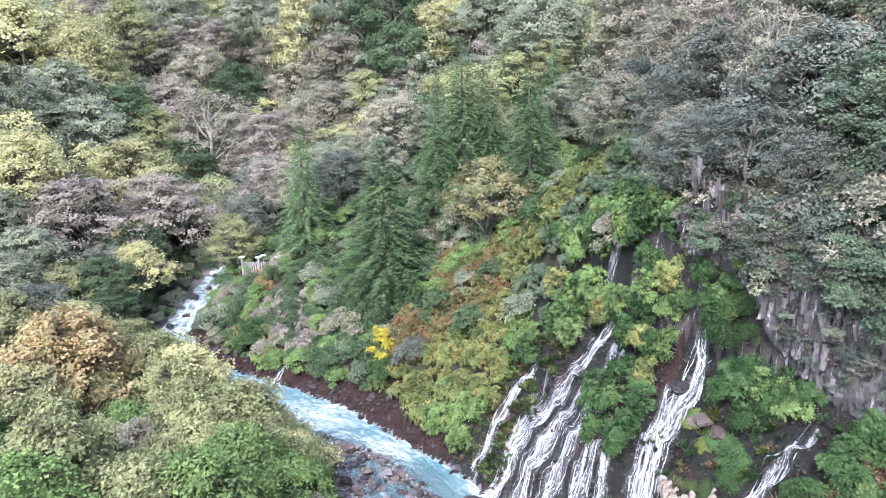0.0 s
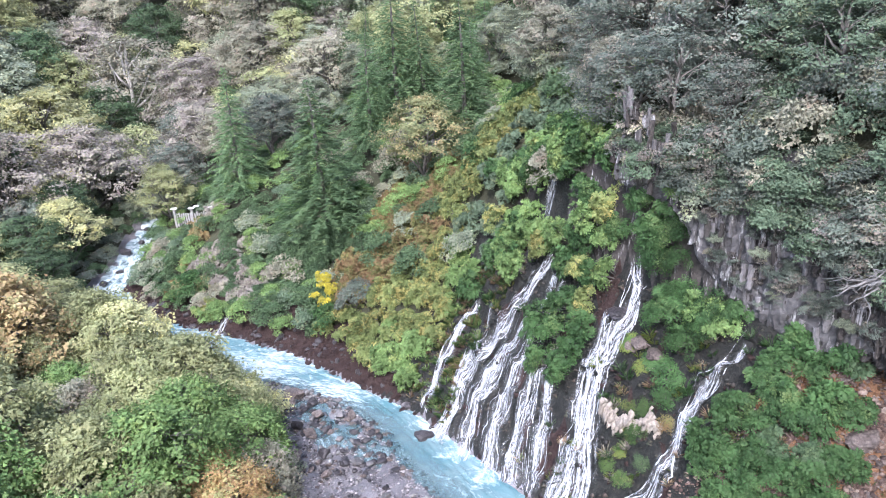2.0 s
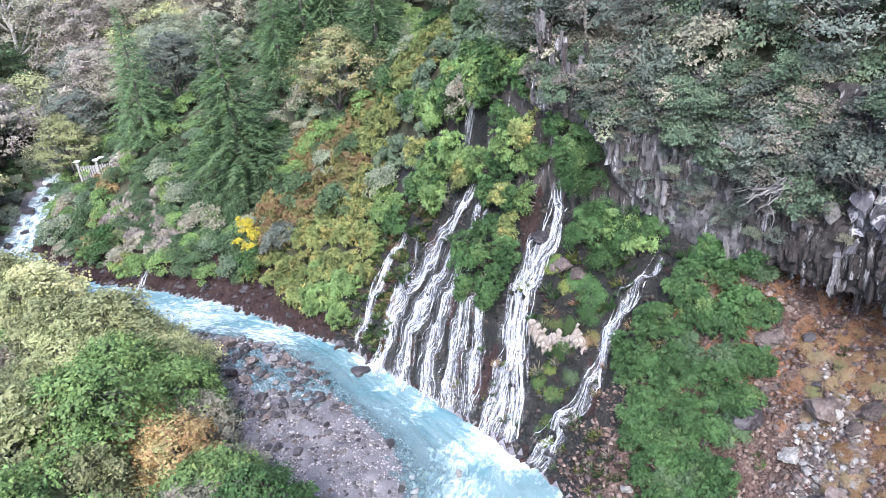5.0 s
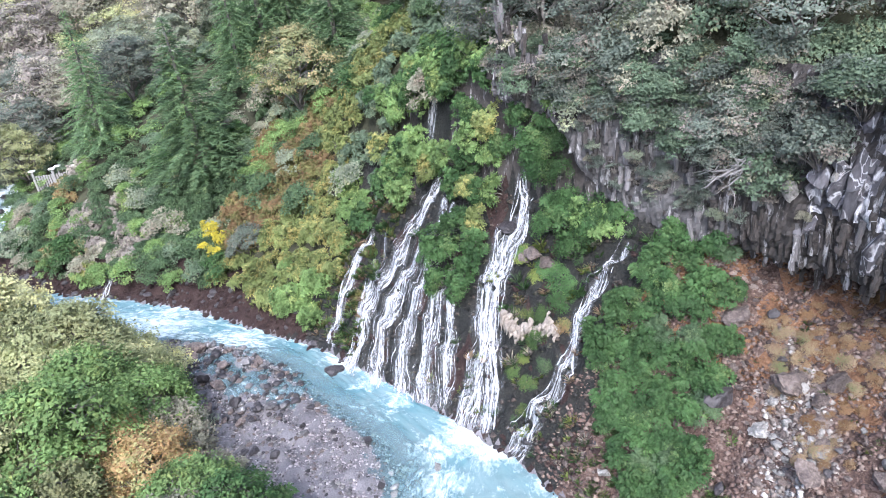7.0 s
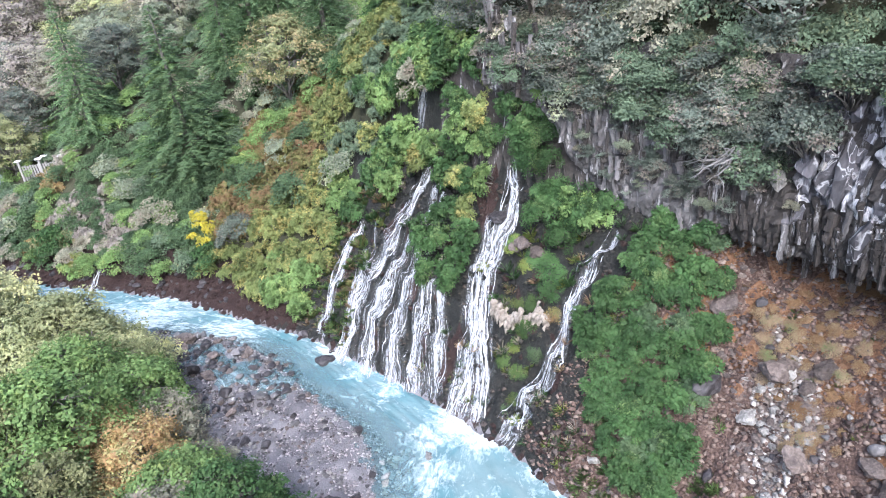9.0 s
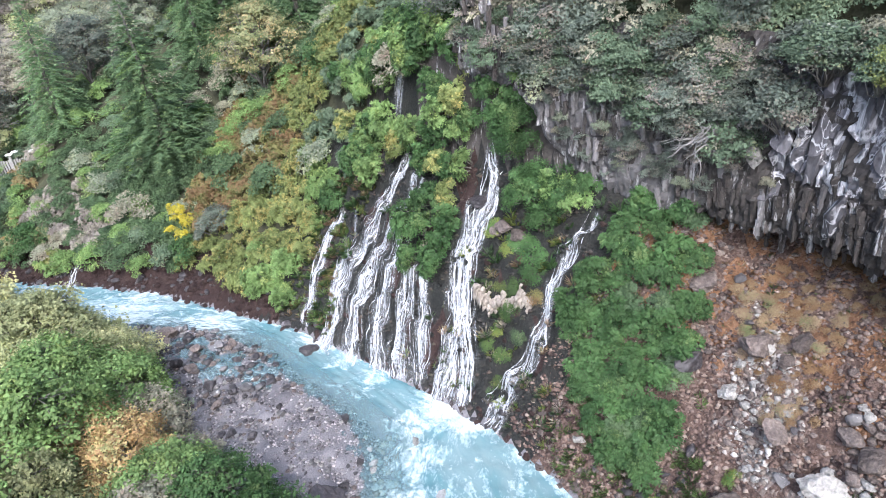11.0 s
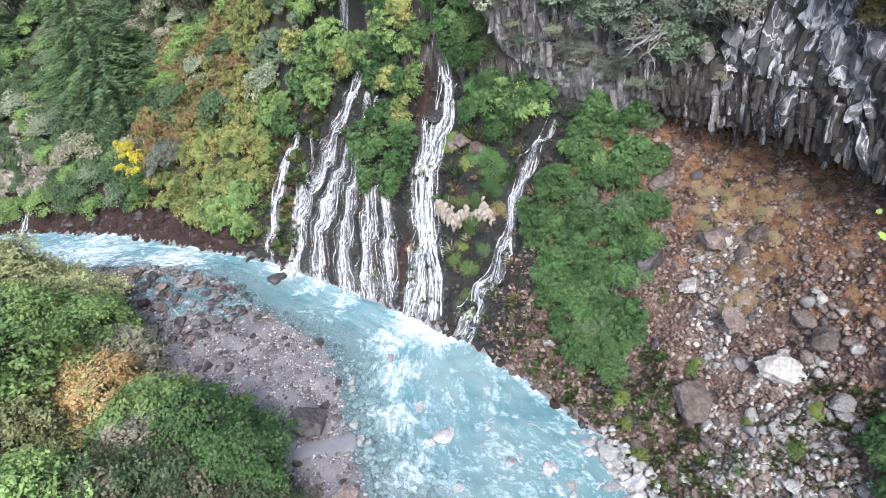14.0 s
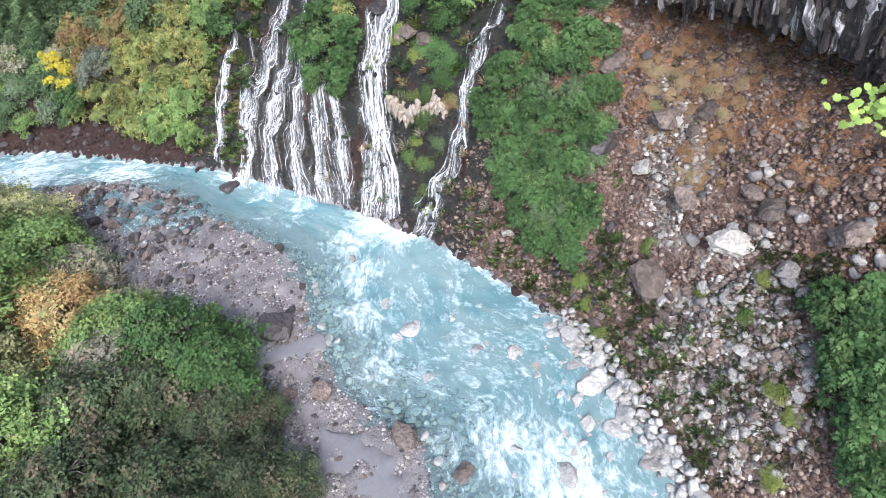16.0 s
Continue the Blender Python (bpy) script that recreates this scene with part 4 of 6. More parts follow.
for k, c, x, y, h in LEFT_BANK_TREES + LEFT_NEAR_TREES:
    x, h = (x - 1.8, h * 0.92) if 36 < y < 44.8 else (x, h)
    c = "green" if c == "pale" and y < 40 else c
    # Below y = 25 the listed colour gives way to the darkened leaves.
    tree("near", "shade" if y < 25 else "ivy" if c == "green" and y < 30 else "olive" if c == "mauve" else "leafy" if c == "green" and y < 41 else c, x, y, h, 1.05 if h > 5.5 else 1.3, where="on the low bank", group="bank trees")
for x, y, h in PALE_TRUNKS:
    tree("thin", "olive", x, y, h, 0.8, "pale_bark", "cliff-top trees", "above the cliff")
# ---------------------------------------------------------------- the rest of the wood
for x, y, z in scatter(50, -50, -5, 10, 64, 3.9, 101, lambda x, y, z, a, b: (b > 9.8) & (np.hypot(x, y) > 15) & (x > -0.8 * y - 4)):
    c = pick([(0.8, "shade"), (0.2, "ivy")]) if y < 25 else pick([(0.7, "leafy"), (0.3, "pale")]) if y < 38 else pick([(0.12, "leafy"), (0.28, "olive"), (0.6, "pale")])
    tree("near", c, x, y, min(3.6 + 0.2 * dists(x, y)[1], 8.5) * PICK.uniform(0.75, 1.15), 1.0, where="on the low bank", group="bank trees")
for x, y, z in scatter(46, -90, -30, 62, 128, 5.6, 102, lambda x, y, z, a, b: (b > 4) & (x > -0.72 * y)):
    c = pick([(0.4, "green"), (0.15, "lime"), (0.2, "deep"), (0.25, "pale")])
    tree(pick([(0.6, "round"), (0.4, "layered")]), c, x, y, PICK.uniform(6.5, 9.0), 1.2)
for x, y, z in scatter(50, -34, 50, 74, 122, 5.4, 103, lambda x, y, z, a, b: (a > 10) & ((y > 86) | (a > 26)) & (x < 0.36 * y)):
    if PICK.uniform() < 0.16:
        tree("fir", "needle", x, y, PICK.uniform(9, 12), 1.1, group="firs")
    else:
        c = pick([(0.3, "green"), (0.1, "lime"), (0.2, "deep"), (0.1, "olive"), (0.1, "mauve"), (0.2, "pale")])
        tree(pick([(0.6, "round"), (0.4, "tall")]), c, x, y, PICK.uniform(6.5, 9.5), 1.15)
for x, y, z in scatter(92, 12, 60, 2, 84, 3.9, 105, lambda x, y, z, a, b: (z > 20.5) & (a > 8) & (y > 0.62 * x - 6) & (z < 44)):
    c = pick([(0.48, "grey"), (0.07, "olive"), (0.05, "mauve"), (0.40, "sage")]) if y < 42 else pick([(0.3, "grey"), (0.3, "olive"), (0.15, "mauve"), (0.25, "green")])
    tree(pick([(0.8, "cliff"), (0.2, "thin")]), c, x, y, PICK.uniform(4.6, 7.0), 1.3, where="above the cliff", group="cliff-top trees")
far = []
for seed, n, y0, y1, gap in ((104, 190, 98, 160, 5.4), (112, 190, 160, 235, 6.4), (114, 70, 235, 300, 9.0)):
    for x, y, z in scatter(n, -150, 75, y0, y1, gap, seed, lambda x, y, z, a, b: (x > -0.68 * y) & (x < np.interp(y, [100, 160], [0.36, 0.1]) * y) & ((a > 6) | (b > 6) | (y > 105))):
        k = "far_fir" if PICK.uniform() < (0.08 if y < 190 else 0.75) else "far"
        h = PICK.uniform(8, 11) if y < 190 else PICK.uniform(13, 18)
        c = "needle" if k == "far_fir" else pick([(0.6, "lime"), (0.25, "green"), (0.15, "olive")]) if x < -0.42 * y and y < 170 else pick([(0.15, "deep"), (0.25, "green"), (0.15, "olive"), (0.15, "lime"), (0.1, "mauve"), (0.2, "pale")])
        far.append((TREES[k][PICK.randint(len(TREES[k]))][1], x, y, z - 0.2, h * 1.2, h, c))
thicket("woodland", "distant mixed wood of green, olive and yellowing crowns", far, "wood")
low = []
for x, y, z in scatter(280, 12, 62, 2, 70, 1.9, 111, lambda x, y, z, a, b: (z > 19.5) & (z < 44) & (y > 0.6 * x - 8) & (y < 1.4 * x + 14), 0):
    s = PICK.uniform(2.6, 3.8)
    low.append((SHRUBS["light"][PICK.randint(3)][1], x, y, z, s, s * 1.1, pick([(0.5, "grey"), (0.15, "olive"), (0.35, "sage")])))
for x, y, z in scatter(330, -34, 16, 58, 102, 1.7, 115, lambda x, y, z, a, b: (a > 1.6) & (z < 30) & ((x < -7) | (y > 67)), 0):
    s = PICK.uniform(2.4, 3.4)
    low.append((SHRUBS["light"][PICK.randint(3)][1], x, y, z, s, s * 0.9, pick([(0.3, "leafy"), (0.45, "deep"), (0.15, "sage"), (0.1, "olive")])))
for x, y, z in scatter(300, -90, 62, 0, 130, 2.5, 108, lambda x, y, z, a, b: ((b > 7) | ((a > 3) & (z > 12.9) & (y < 46)) | ((a > 1.5) & (y >= 46))) & (x > -0.72 * y - 3) & (y > 0.5 * x - 8) & (z < 48) & (np.hypot(x, y) > 13), 0):
    c = pick([(0.4, "green"), (0.25, "deep"), (0.2, "olive"), (0.15, "ivy")]) if y > 44 else pick([(0.35, "green"), (0.2, "deep"), (0.2, "olive"), (0.25, "grey")])
    s = PICK.uniform(3.0, 4.4)
    low.append((SHRUBS["light"][PICK.randint(3)][1], x, y, z, s, s * 0.9, c))
for x, y, z in scatter(60, -52, -28, 60, 104, 2.0, 116, lambda x, y, z, a, b: (b > 0.9) & (b < 9), 0):
    s = PICK.uniform(2.2, 3.2)
    low.append((SHRUBS["light"][PICK.randint(3)][1], x, y, z, s, s * 0.9, pick([(0.45, "deep"), (0.35, "green"), (0.2, "grey")])))
for x, y in ((-30.4, 95.5), (-32.2, 96.0), (-31.2, 97.5), (-29.0, 95.0), (-33.6, 95.0), (-29.6, 98.0)):
    low.append((SHRUBS["light"][PICK.randint(3)][1], x, y, ground(x, y), 3.4, 3.4, "green"))
thicket("undergrowth", "dense green and grey undergrowth between the trees", low, "undergrowth", 0.5)
# ---------------------------------------------------------------- the leaning maple above the scree
def maple():
    """A slender leaning tree with broad five-lobed leaves on its drooping boughs."""
    rng = np.random.RandomState(83)
    root = (19.6, 1.6, ground(19.6, 1.6) - 0.3)
    top = new("tree")
    top.location = root
    o = np.array(root)
    stem = np.array([root, (18.6, 2.0, 12.5), (16.6, 2.8, 18.0), (14.2, 3.9, 21.6)]) - o
    child("trunk", mesh_of("trunk", *tube(stem, [0.20, 0.15, 0.10, 0.05], 8), [M["bark"]], None, True), top)
    twigs, vs, fs = [], [], []
    outline = [(0, -0.42), (0.24, -0.34), (0.46, -0.16), (0.36, 0.06), (0.40, 0.30), (0.20, 0.30), (0, 0.55), (-0.20, 0.30), (-0.40, 0.30), (-0.36, 0.06), (-0.46, -0.16), (-0.24, -0.34)]
    for bx, by, bz in ((11.1, 6.1, 21.5), (11.8, 5.6, 22.4), (11.4, 5.5, 21.4), (12.4, 5.2, 21.7), (12.2, 5.0, 22.9), (13.1, 4.6, 22.2), (13.4, 4.8, 23.4), (14.1, 4.0, 22.1), (12.8, 4.9, 21.0)):
        end = np.array((bx, by, bz)) - o
        bough = limb_path(stem[3] if rng.uniform() < 0.6 else stem[2] * 0.3 + stem[3] * 0.7, end, rng, 4, 0.05)
        twigs.append(tube(bough, [0.035, 0.028, 0.02, 0.014, 0.006], 5))
        for _ in range(60):
            c = end + rng.normal(size=3) * np.array([0.40, 0.34, 0.20])
            up = Vector([float(q) for q in np.array([-0.35, -0.25, 0.9]) + 0.3 * rng.normal(size=3)]).normalized()
            turn = Vector((0, 0, 1)).rotation_difference(up).to_matrix() @ Euler((0, 0, float(rng.uniform(0, 6.28)))).to_matrix()
            size, k = rng.uniform(0.12, 0.21), len(vs)
            vs.append(tuple(c))
            vs.extend(tuple(c + size * np.array(turn @ Vector((x, y, -0.12 * (x * x + y * y))))) for x, y in outline)
            fs.extend((k, k + 1 + q, k + 1 + (q + 1) % len(outline)) for q in range(len(outline)))
    child("bough", mesh_of("bough", *stack(*twigs), [M["bark"]], None, True), top)
    child("crown", mesh_of("crown", vs, fs, [M["maple"]]), top, "broad lime-green lobed leaves")
    return tagged(top, "leaning tree with broad lime-green lobed leaves above the scree", "tree", "bank trees")


maple()
# ---------------------------------------------------------------- shrubs
fill = []
SLOPE_HUES = [(2.3, 62.6, "rust"), (3.6, 59.0, "rust"), (-1.6, 61.5, "rust"), (9.9, 57, "gold"), (8.4, 61, "gold"), (3.3, 52, "gold"), (-2.4, 55.2, "gold"), (0.5, 56.5, "gold"), (6.0, 56.0, "gold"),
              (7.4, 48, "leafy"), (8.7, 52.5, "sage"), (11.5, 54, "sage"), (7.1, 51.3, "leafy"), (1.1, 50, "leafy"), (-4.0, 56.8, "gold"), (12.5, 50, "leafy"), (10.5, 47.5, "leafy"),
              (-21.8, 75.3, "orange"), (-20.5, 77.5, "autumn"), (-17.1, 73.1, "mauve"), (-14.0, 67.7, "mauve"), (-18.4, 65.7, "leafy"), (-25.7, 74.4, "deep"), (-21.9, 69.7, "autumn"),
              (-10.1, 64.8, "deep"), (-7.5, 66.0, "deep"), (-12.5, 71.0, "deep")]


def slope_hue(x, y):
    """The leaf colour of the growth at a place on the slope."""
    q = [(math.hypot(x + PICK.normal() * 0.9 - a, y + PICK.normal() * 0.9 - b), c) for a, b, c in SLOPE_HUES]
    return min(q)[1]


def on_slope(x, y, z, a, b):
    return (a > 0.9) & (z < 25) & (a < 22) & (z > np.where(x < -3, 2.1, 1.4) + 0.5 * waves(x, y, 5.0, 47)) & ((y > 47) | (z > 12.6))


for i, (x, y, z) in enumerate(scatter(230, -28, 18, 45, 74, 1.5, 106, on_slope, 0)):
    s = PICK.uniform(2.0, 2.9)
    if i % 2:
        bush("broad", slope_hue(x, y), x, y, s, lift=PICK.uniform(-0.4, 0.1))
    else:
        fill.append((SHRUBS["broad"][PICK.randint(3)][1], x, y, z - 0.2, s, s, slope_hue(x, y)))
for x, y, z in scatter(260, -28, 20, 45, 72, 1.25, 109, on_slope, 0):
    s = PICK.uniform(1.7, 2.5)
    fill.append((SHRUBS["broad"][PICK.randint(3)][1], x, y, z - 0.1, s, s * 0.8, slope_hue(x, y)))


def mantle(x, y, z, a, b):
    run = np.interp(x, [10.0, 12.3, 13.7, 14.8, 15.7, 16.8, 17.9], [29.9, 30.0, 29.9, 30.5, 30.7, 30.9, 30.6])
    az = np.degrees(np.arctan2(x, y))
    return (a > 2.2) & (z < 12.9) & (np.abs(y - run) > 1.25) & (az > 27.5 + np.maximum(0, 4.0 - a) * 1.6) & (az < 38.6 - np.maximum(0, 6 - z) * 0.75) & (y < 34)


for x, y, z in scatter(42, 12, 27, 14, 34, 1.5, 107, mantle, 0):
    bush("broad", "ivy", x, y, PICK.uniform(1.9, 2.6), where="over the slope beside the scree", group="green mantle")
for x, y, z in scatter(100, 12, 27, 14, 34, 0.9, 110, mantle, 0):
    fill.append((SHRUBS["broad"][PICK.randint(3)][1], x, y, z, 2.0, 1.6, pick([(0.8, "ivy"), (0.2, "deep")])))
BETWEEN = [(10.3, 41.5), (10.6, 39.9), (11.3, 38.6), (9.5, 41.3), (11.3, 40.6), (11.9, 39.1), (9.7, 40.0), (10.7, 38.4)]
for x, y, c, s in ((12.6, 34.6, "weed", 1.3), (13.2, 33.9, "weed", 0.9), (13.8, 33.2, "weed", 1.4), (14.6, 32.4, "ivy", 1.5), (13.0, 32.4, "weed", 1.2), (12.3, 32.6, "moss", 1.0), (12.0, 31.6, "weed", 1.1), (12.9, 31.2, "deep", 1.0),
                  (15.2, 33.2, "ivy", 1.9), (14.9, 34.2, "ivy", 1.6), (14.2, 34.6, "moss", 1.1), (11.4, 32.6, "weed", 0.9), (13.9, 35.9, "moss", 1.2), (10.8, 31.2, "deep", 0.8), (14.4, 31.5, "rust", 1.1), (11.3, 30.8, "weed", 0.9)):
    bush("fine", c, x, y, s * 1.25, lift=-0.2, tall=0.45, where="on the rock between the waterfalls", group="ledge weeds")
for x, y in BETWEEN:
    bush("broad", "ivy", x, y, PICK.uniform(2.0, 2.7), lift=0.1, where="between the waterfalls", group="ledge shrubs")
ABOVE = [(10.7, 48.1), (9.3, 48.4), (8.4, 48.9), (11.8, 44.8), (12.9, 42.0), (13.0, 40.4), (13.8, 40.6), (14.5, 39.9), (13.2, 41.9), (14.0, 39.4), (12.6, 39.7), (6.5, 49.4), (13.6, 43.2), (14.6, 41.4), (13.0, 44.2)]
for x, y in ABOVE:
    bush("broad", pick([(0.35, "leafy"), (0.15, "gold"), (0.5, "ivy")]), x, y, PICK.uniform(1.9, 2.7), where="above the waterfalls", group="ledge shrubs")
ARCH = [(16.3, 36.7), (16.6, 35.7), (15.9, 37.0), (16.8, 34.9), (16.8, 33.7), (16.0, 35.3), (16.9, 32.5), (15.4, 35.0), (16.1, 33.2), (17.6, 32.4), (15.6, 37.8), (16.8, 35.9), (17.4, 33.4)]
for x, y in ARCH:
    bush("fine", "ivy", x, y, PICK.uniform(1.7, 2.3), where="under the rock arch", group="ledge shrubs")
for x, y in ((11.5, 48.4), (12.6, 45.3), (11.0, 47.9), (13.0, 43.6), (13.1, 42.6), (16.4, 36.9), (15.8, 37.7), (16.9, 36.3), (15.6, 38.5), (16.3, 34.1), (15.9, 35.3), (17.1, 33.4), (17.3, 32.0), (10.2, 50.1), (9.0, 48.4),
             (11.4, 50.2), (12.5, 47.8), (13.6, 44.8), (15.1, 39.9), (15.7, 39.2), (10.2, 52.4), (9.5, 53.6), (12.2, 49.6), (14.2, 42.6), (14.6, 41.0)):
    bush("broad", pick([(0.3, "leafy"), (0.1, "gold"), (0.6, "ivy")]), x, y, PICK.uniform(2.0, 2.7), where="above the waterfalls", group="ledge shrubs")
for x, y, z in scatter(34, 8.5, 17, 40.5, 52, 1.15, 113, lambda x, y, z, a, b: (z > 12.3) & (z < 21) & (np.hypot(x - 12.1, y - 46.4) > 1.2), 0):
    bush("broad", pick([(0.35, "leafy"), (0.2, "gold"), (0.45, "ivy")]), x, y, PICK.uniform(2.0, 2.8), where="above the waterfalls", group="ledge shrubs")
for x, y, c, s in ((-21.3, 79.6, "orange", 2.4), (-20.0, 78.6, "autumn", 2.6), (-22.6, 80.0, "autumn", 2.0), (-19.0, 79.6, "mauve", 2.8), (-20.6, 77.0, "orange", 2.6), (-21.9, 78.0, "deep", 2.2), (-18.6, 81.5, "mauve", 2.4)):
    bush("broad", c, x, y, s, where="below the concrete fence")
for x, y, s in ((-6.0, 61.4, 1.8), (-6.9, 60.8, 1.4), (-5.3, 60.6, 1.4), (-6.0, 59.4, 1.3)):
    bush("broad", "yellow", x, y, s, lift=2.5 if s > 1.7 else 1.8, where="over the red bank")
for x, y in ((-3.3, 58.2), (-2.6, 58.4)):
    bush("fine", "grey", x, y, 2.8, lift=0.6, where="over the red bank")
for x, y in ((-0.1, 50.6), (1.5, 50.0), (-1.8, 52.3), (0.0, 52.0), (-2.8, 54.4), (-4.2, 55.8), (-18.0, 67.0), (-19.1, 66.6), (-16.8, 66.0)):
    bush("broad", pick([(0.6, "leafy"), (0.4, "gold")]), x, y, PICK.uniform(2.2, 2.9), where="over the red bank")
for x, y in ((18.8, 9.2), (18.8, 7.7), (17.3, 6.9), (16.7, 5.4), (19.6, 8.4), (18.0, 7.6), (17.6, 5.6), (15.9, 4.5), (18.4, 6.4), (19.8, 6.8)):
    bush("broad", "ivy", x, y, PICK.uniform(2.2, 2.8), where="beside the scree", group="green mantle")
thicket("hedge_growth", "low leafy growth closing the gaps on the slopes", fill, "undergrowth", 0.65)
for x, y, s in ((14.1, 18.8, 0.9), (13.7, 17.3, 0.9), (14.6, 20.0, 1.0), (17.4, 18.0, 1.0), (17.2, 14.4, 0.8), (17.3, 12.0, 0.9), (15.8, 8.9, 1.2), (13.8, 6.9, 1.1), (15.6, 7.9, 0.9), (18.5, 12.4, 0.9)):
    bush("fine", "moss", x, y, s, tall=0.6, where="on the damp scree", group="moss cushions")


# ---------------------------------------------------------------- waterfalls
def ribbon(path, width, rng, lift=0.22):
    """A strand of falling water: an arched, ragged band that follows the rock down."""
    p = np.asarray(path, float)
    seg = np.concatenate([[0], np.cumsum(np.hypot(*np.diff(p, axis=0).T))])
    n = max(10, int(seg[-1] / 0.12))
    s = np.linspace(0, seg[-1], n)
    x, y = np.interp(s, seg, p[:, 0]), np.interp(s, seg, p[:, 1])
    ph = rng.uniform(0, 6.28, 3)
    t = np.stack([np.gradient(x), np.gradient(y)], 1)
    t /= np.linalg.norm(t, axis=1, keepdims=True) + 1e-9
    side = np.stack([-t[:, 1], t[:, 0]], 1)
    wob = 0.14 * np.sin(s * 0.9 + ph[0]) + 0.10 * np.sin(s * 2.3 + ph[1]) + 0.05 * np.sin(s * 5.1 + ph[2])
    x, y = x + side[:, 0] * wob, y + side[:, 1] * wob
    z = np.minimum.accumulate(ground_all(x, y)[0] + lift)
    pad = np.concatenate([[z[0]] * 3, z, [z[-1]] * 3])
    z = np.maximum(z, np.convolve(pad, np.ones(7) / 7, "valid"))
    w = width * (0.55 + 0.45 * np.abs(np.sin(s * 1.3 + ph[1]))) * np.interp(np.arange(n), [0, 2, n - 3, n - 1], [0.3, 1, 1, 0.8])
    k = np.linspace(-1, 1, 7)
    vs = np.zeros((n, 7, 3))
    for j, q in enumerate(k):
        vs[:, j, 0] = x + side[:, 0] * w * 0.5 * q
        vs[:, j, 1] = y + side[:, 1] * w * 0.5 * q
        vs[:, j, 2] = z - 0.3 * w * q * q
        out = 0.3 * w * (1 - q * q)
        vs[:, j, 0] += t[:, 0] * out
        vs[:, j, 1] += t[:, 1] * out
    length = np.concatenate([[0], np.cumsum(np.linalg.norm(np.diff(vs[:, 2], axis=0), axis=1))])
    u0 = rng.uniform(0, 50)
    uv = np.zeros((n, 7, 2))
    uv[..., 0] = u0 + (k * 0.5)[None, :] * w[:, None]
    uv[..., 1] = u0 * 3.7 + length[:, None]
    i = (np.arange(n - 1)[:, None] * 7 + np.arange(6)[None, :]).ravel()
    fs = np.stack([i, i + 1, i + 8, i + 7], 1)
    ends = np.interp(np.arange(n), [0, 3, n - 4, n - 1], [0.5, 1, 1, 0.7])
    body = 0.50 * (1 - k * k)[None, :] - 0.36 - 0.25 * (1 - ends)[:, None]
    return vs.reshape(-1, 3), fs, uv.reshape(-1, 2), body.ravel()


def sheet(guide, s0, s1, rng):
    """A thin film of water that fans out down the rock; its foam breaks into strands."""
    g = np.asarray(guide, float)
    seg = np.concatenate([[0], np.cumsum(np.hypot(*np.diff(g, axis=0).T))])
    n, m = max(12, int(seg[-1] / 0.14)), 4 + int(6 * max(s0, s1))
    s = np.linspace(0, seg[-1], n)
    c = np.stack([np.interp(s, seg, g[:, k]) for k in (0, 1)], 1)
    d = g[-1] - g[0]
    d /= np.linalg.norm(d)
    side = np.array([-d[1], d[0]])
    q = np.linspace(-1, 1, m)
    half = np.linspace(s0, s1, n) * 0.5 + 0.12
    p = c[:, None, :] + side * (half[:, None] * q[None, :])[..., None]
    x, y = p[..., 0], p[..., 1]
    z = np.minimum.accumulate(ground_all(x, y)[0], axis=0) + 0.28 + 0.05 * waves(x, y, 0.9, 71)
    vs = np.stack([x, y, z], 2)
    fall = np.concatenate([[0], np.cumsum(np.linalg.norm(np.diff(vs[:, m // 2], axis=0), axis=1))])
    u0 = rng.uniform(0, 50)
    uv = np.stack([u0 + q[None, :] * (0.35 * half[:, None] + 0.65 * half.max()), u0 * 2.3 + np.repeat(fall[:, None], m, 1)], 2)
    ends = np.interp(np.arange(n), [0, 2, n - 3, n - 1], [-0.1, 0, 0, -0.05])
    body = 0.30 * (1 - np.abs(q) ** 3)[None, :] - 0.10 + ends[:, None]
    i = (np.arange(n - 1)[:, None] * m + np.arange(m - 1)[None, :]).ravel()
    return vs.reshape(-1, 3), np.stack([i, i + 1, i + m + 1, i + m], 1), uv.reshape(-1, 2), body.ravel()


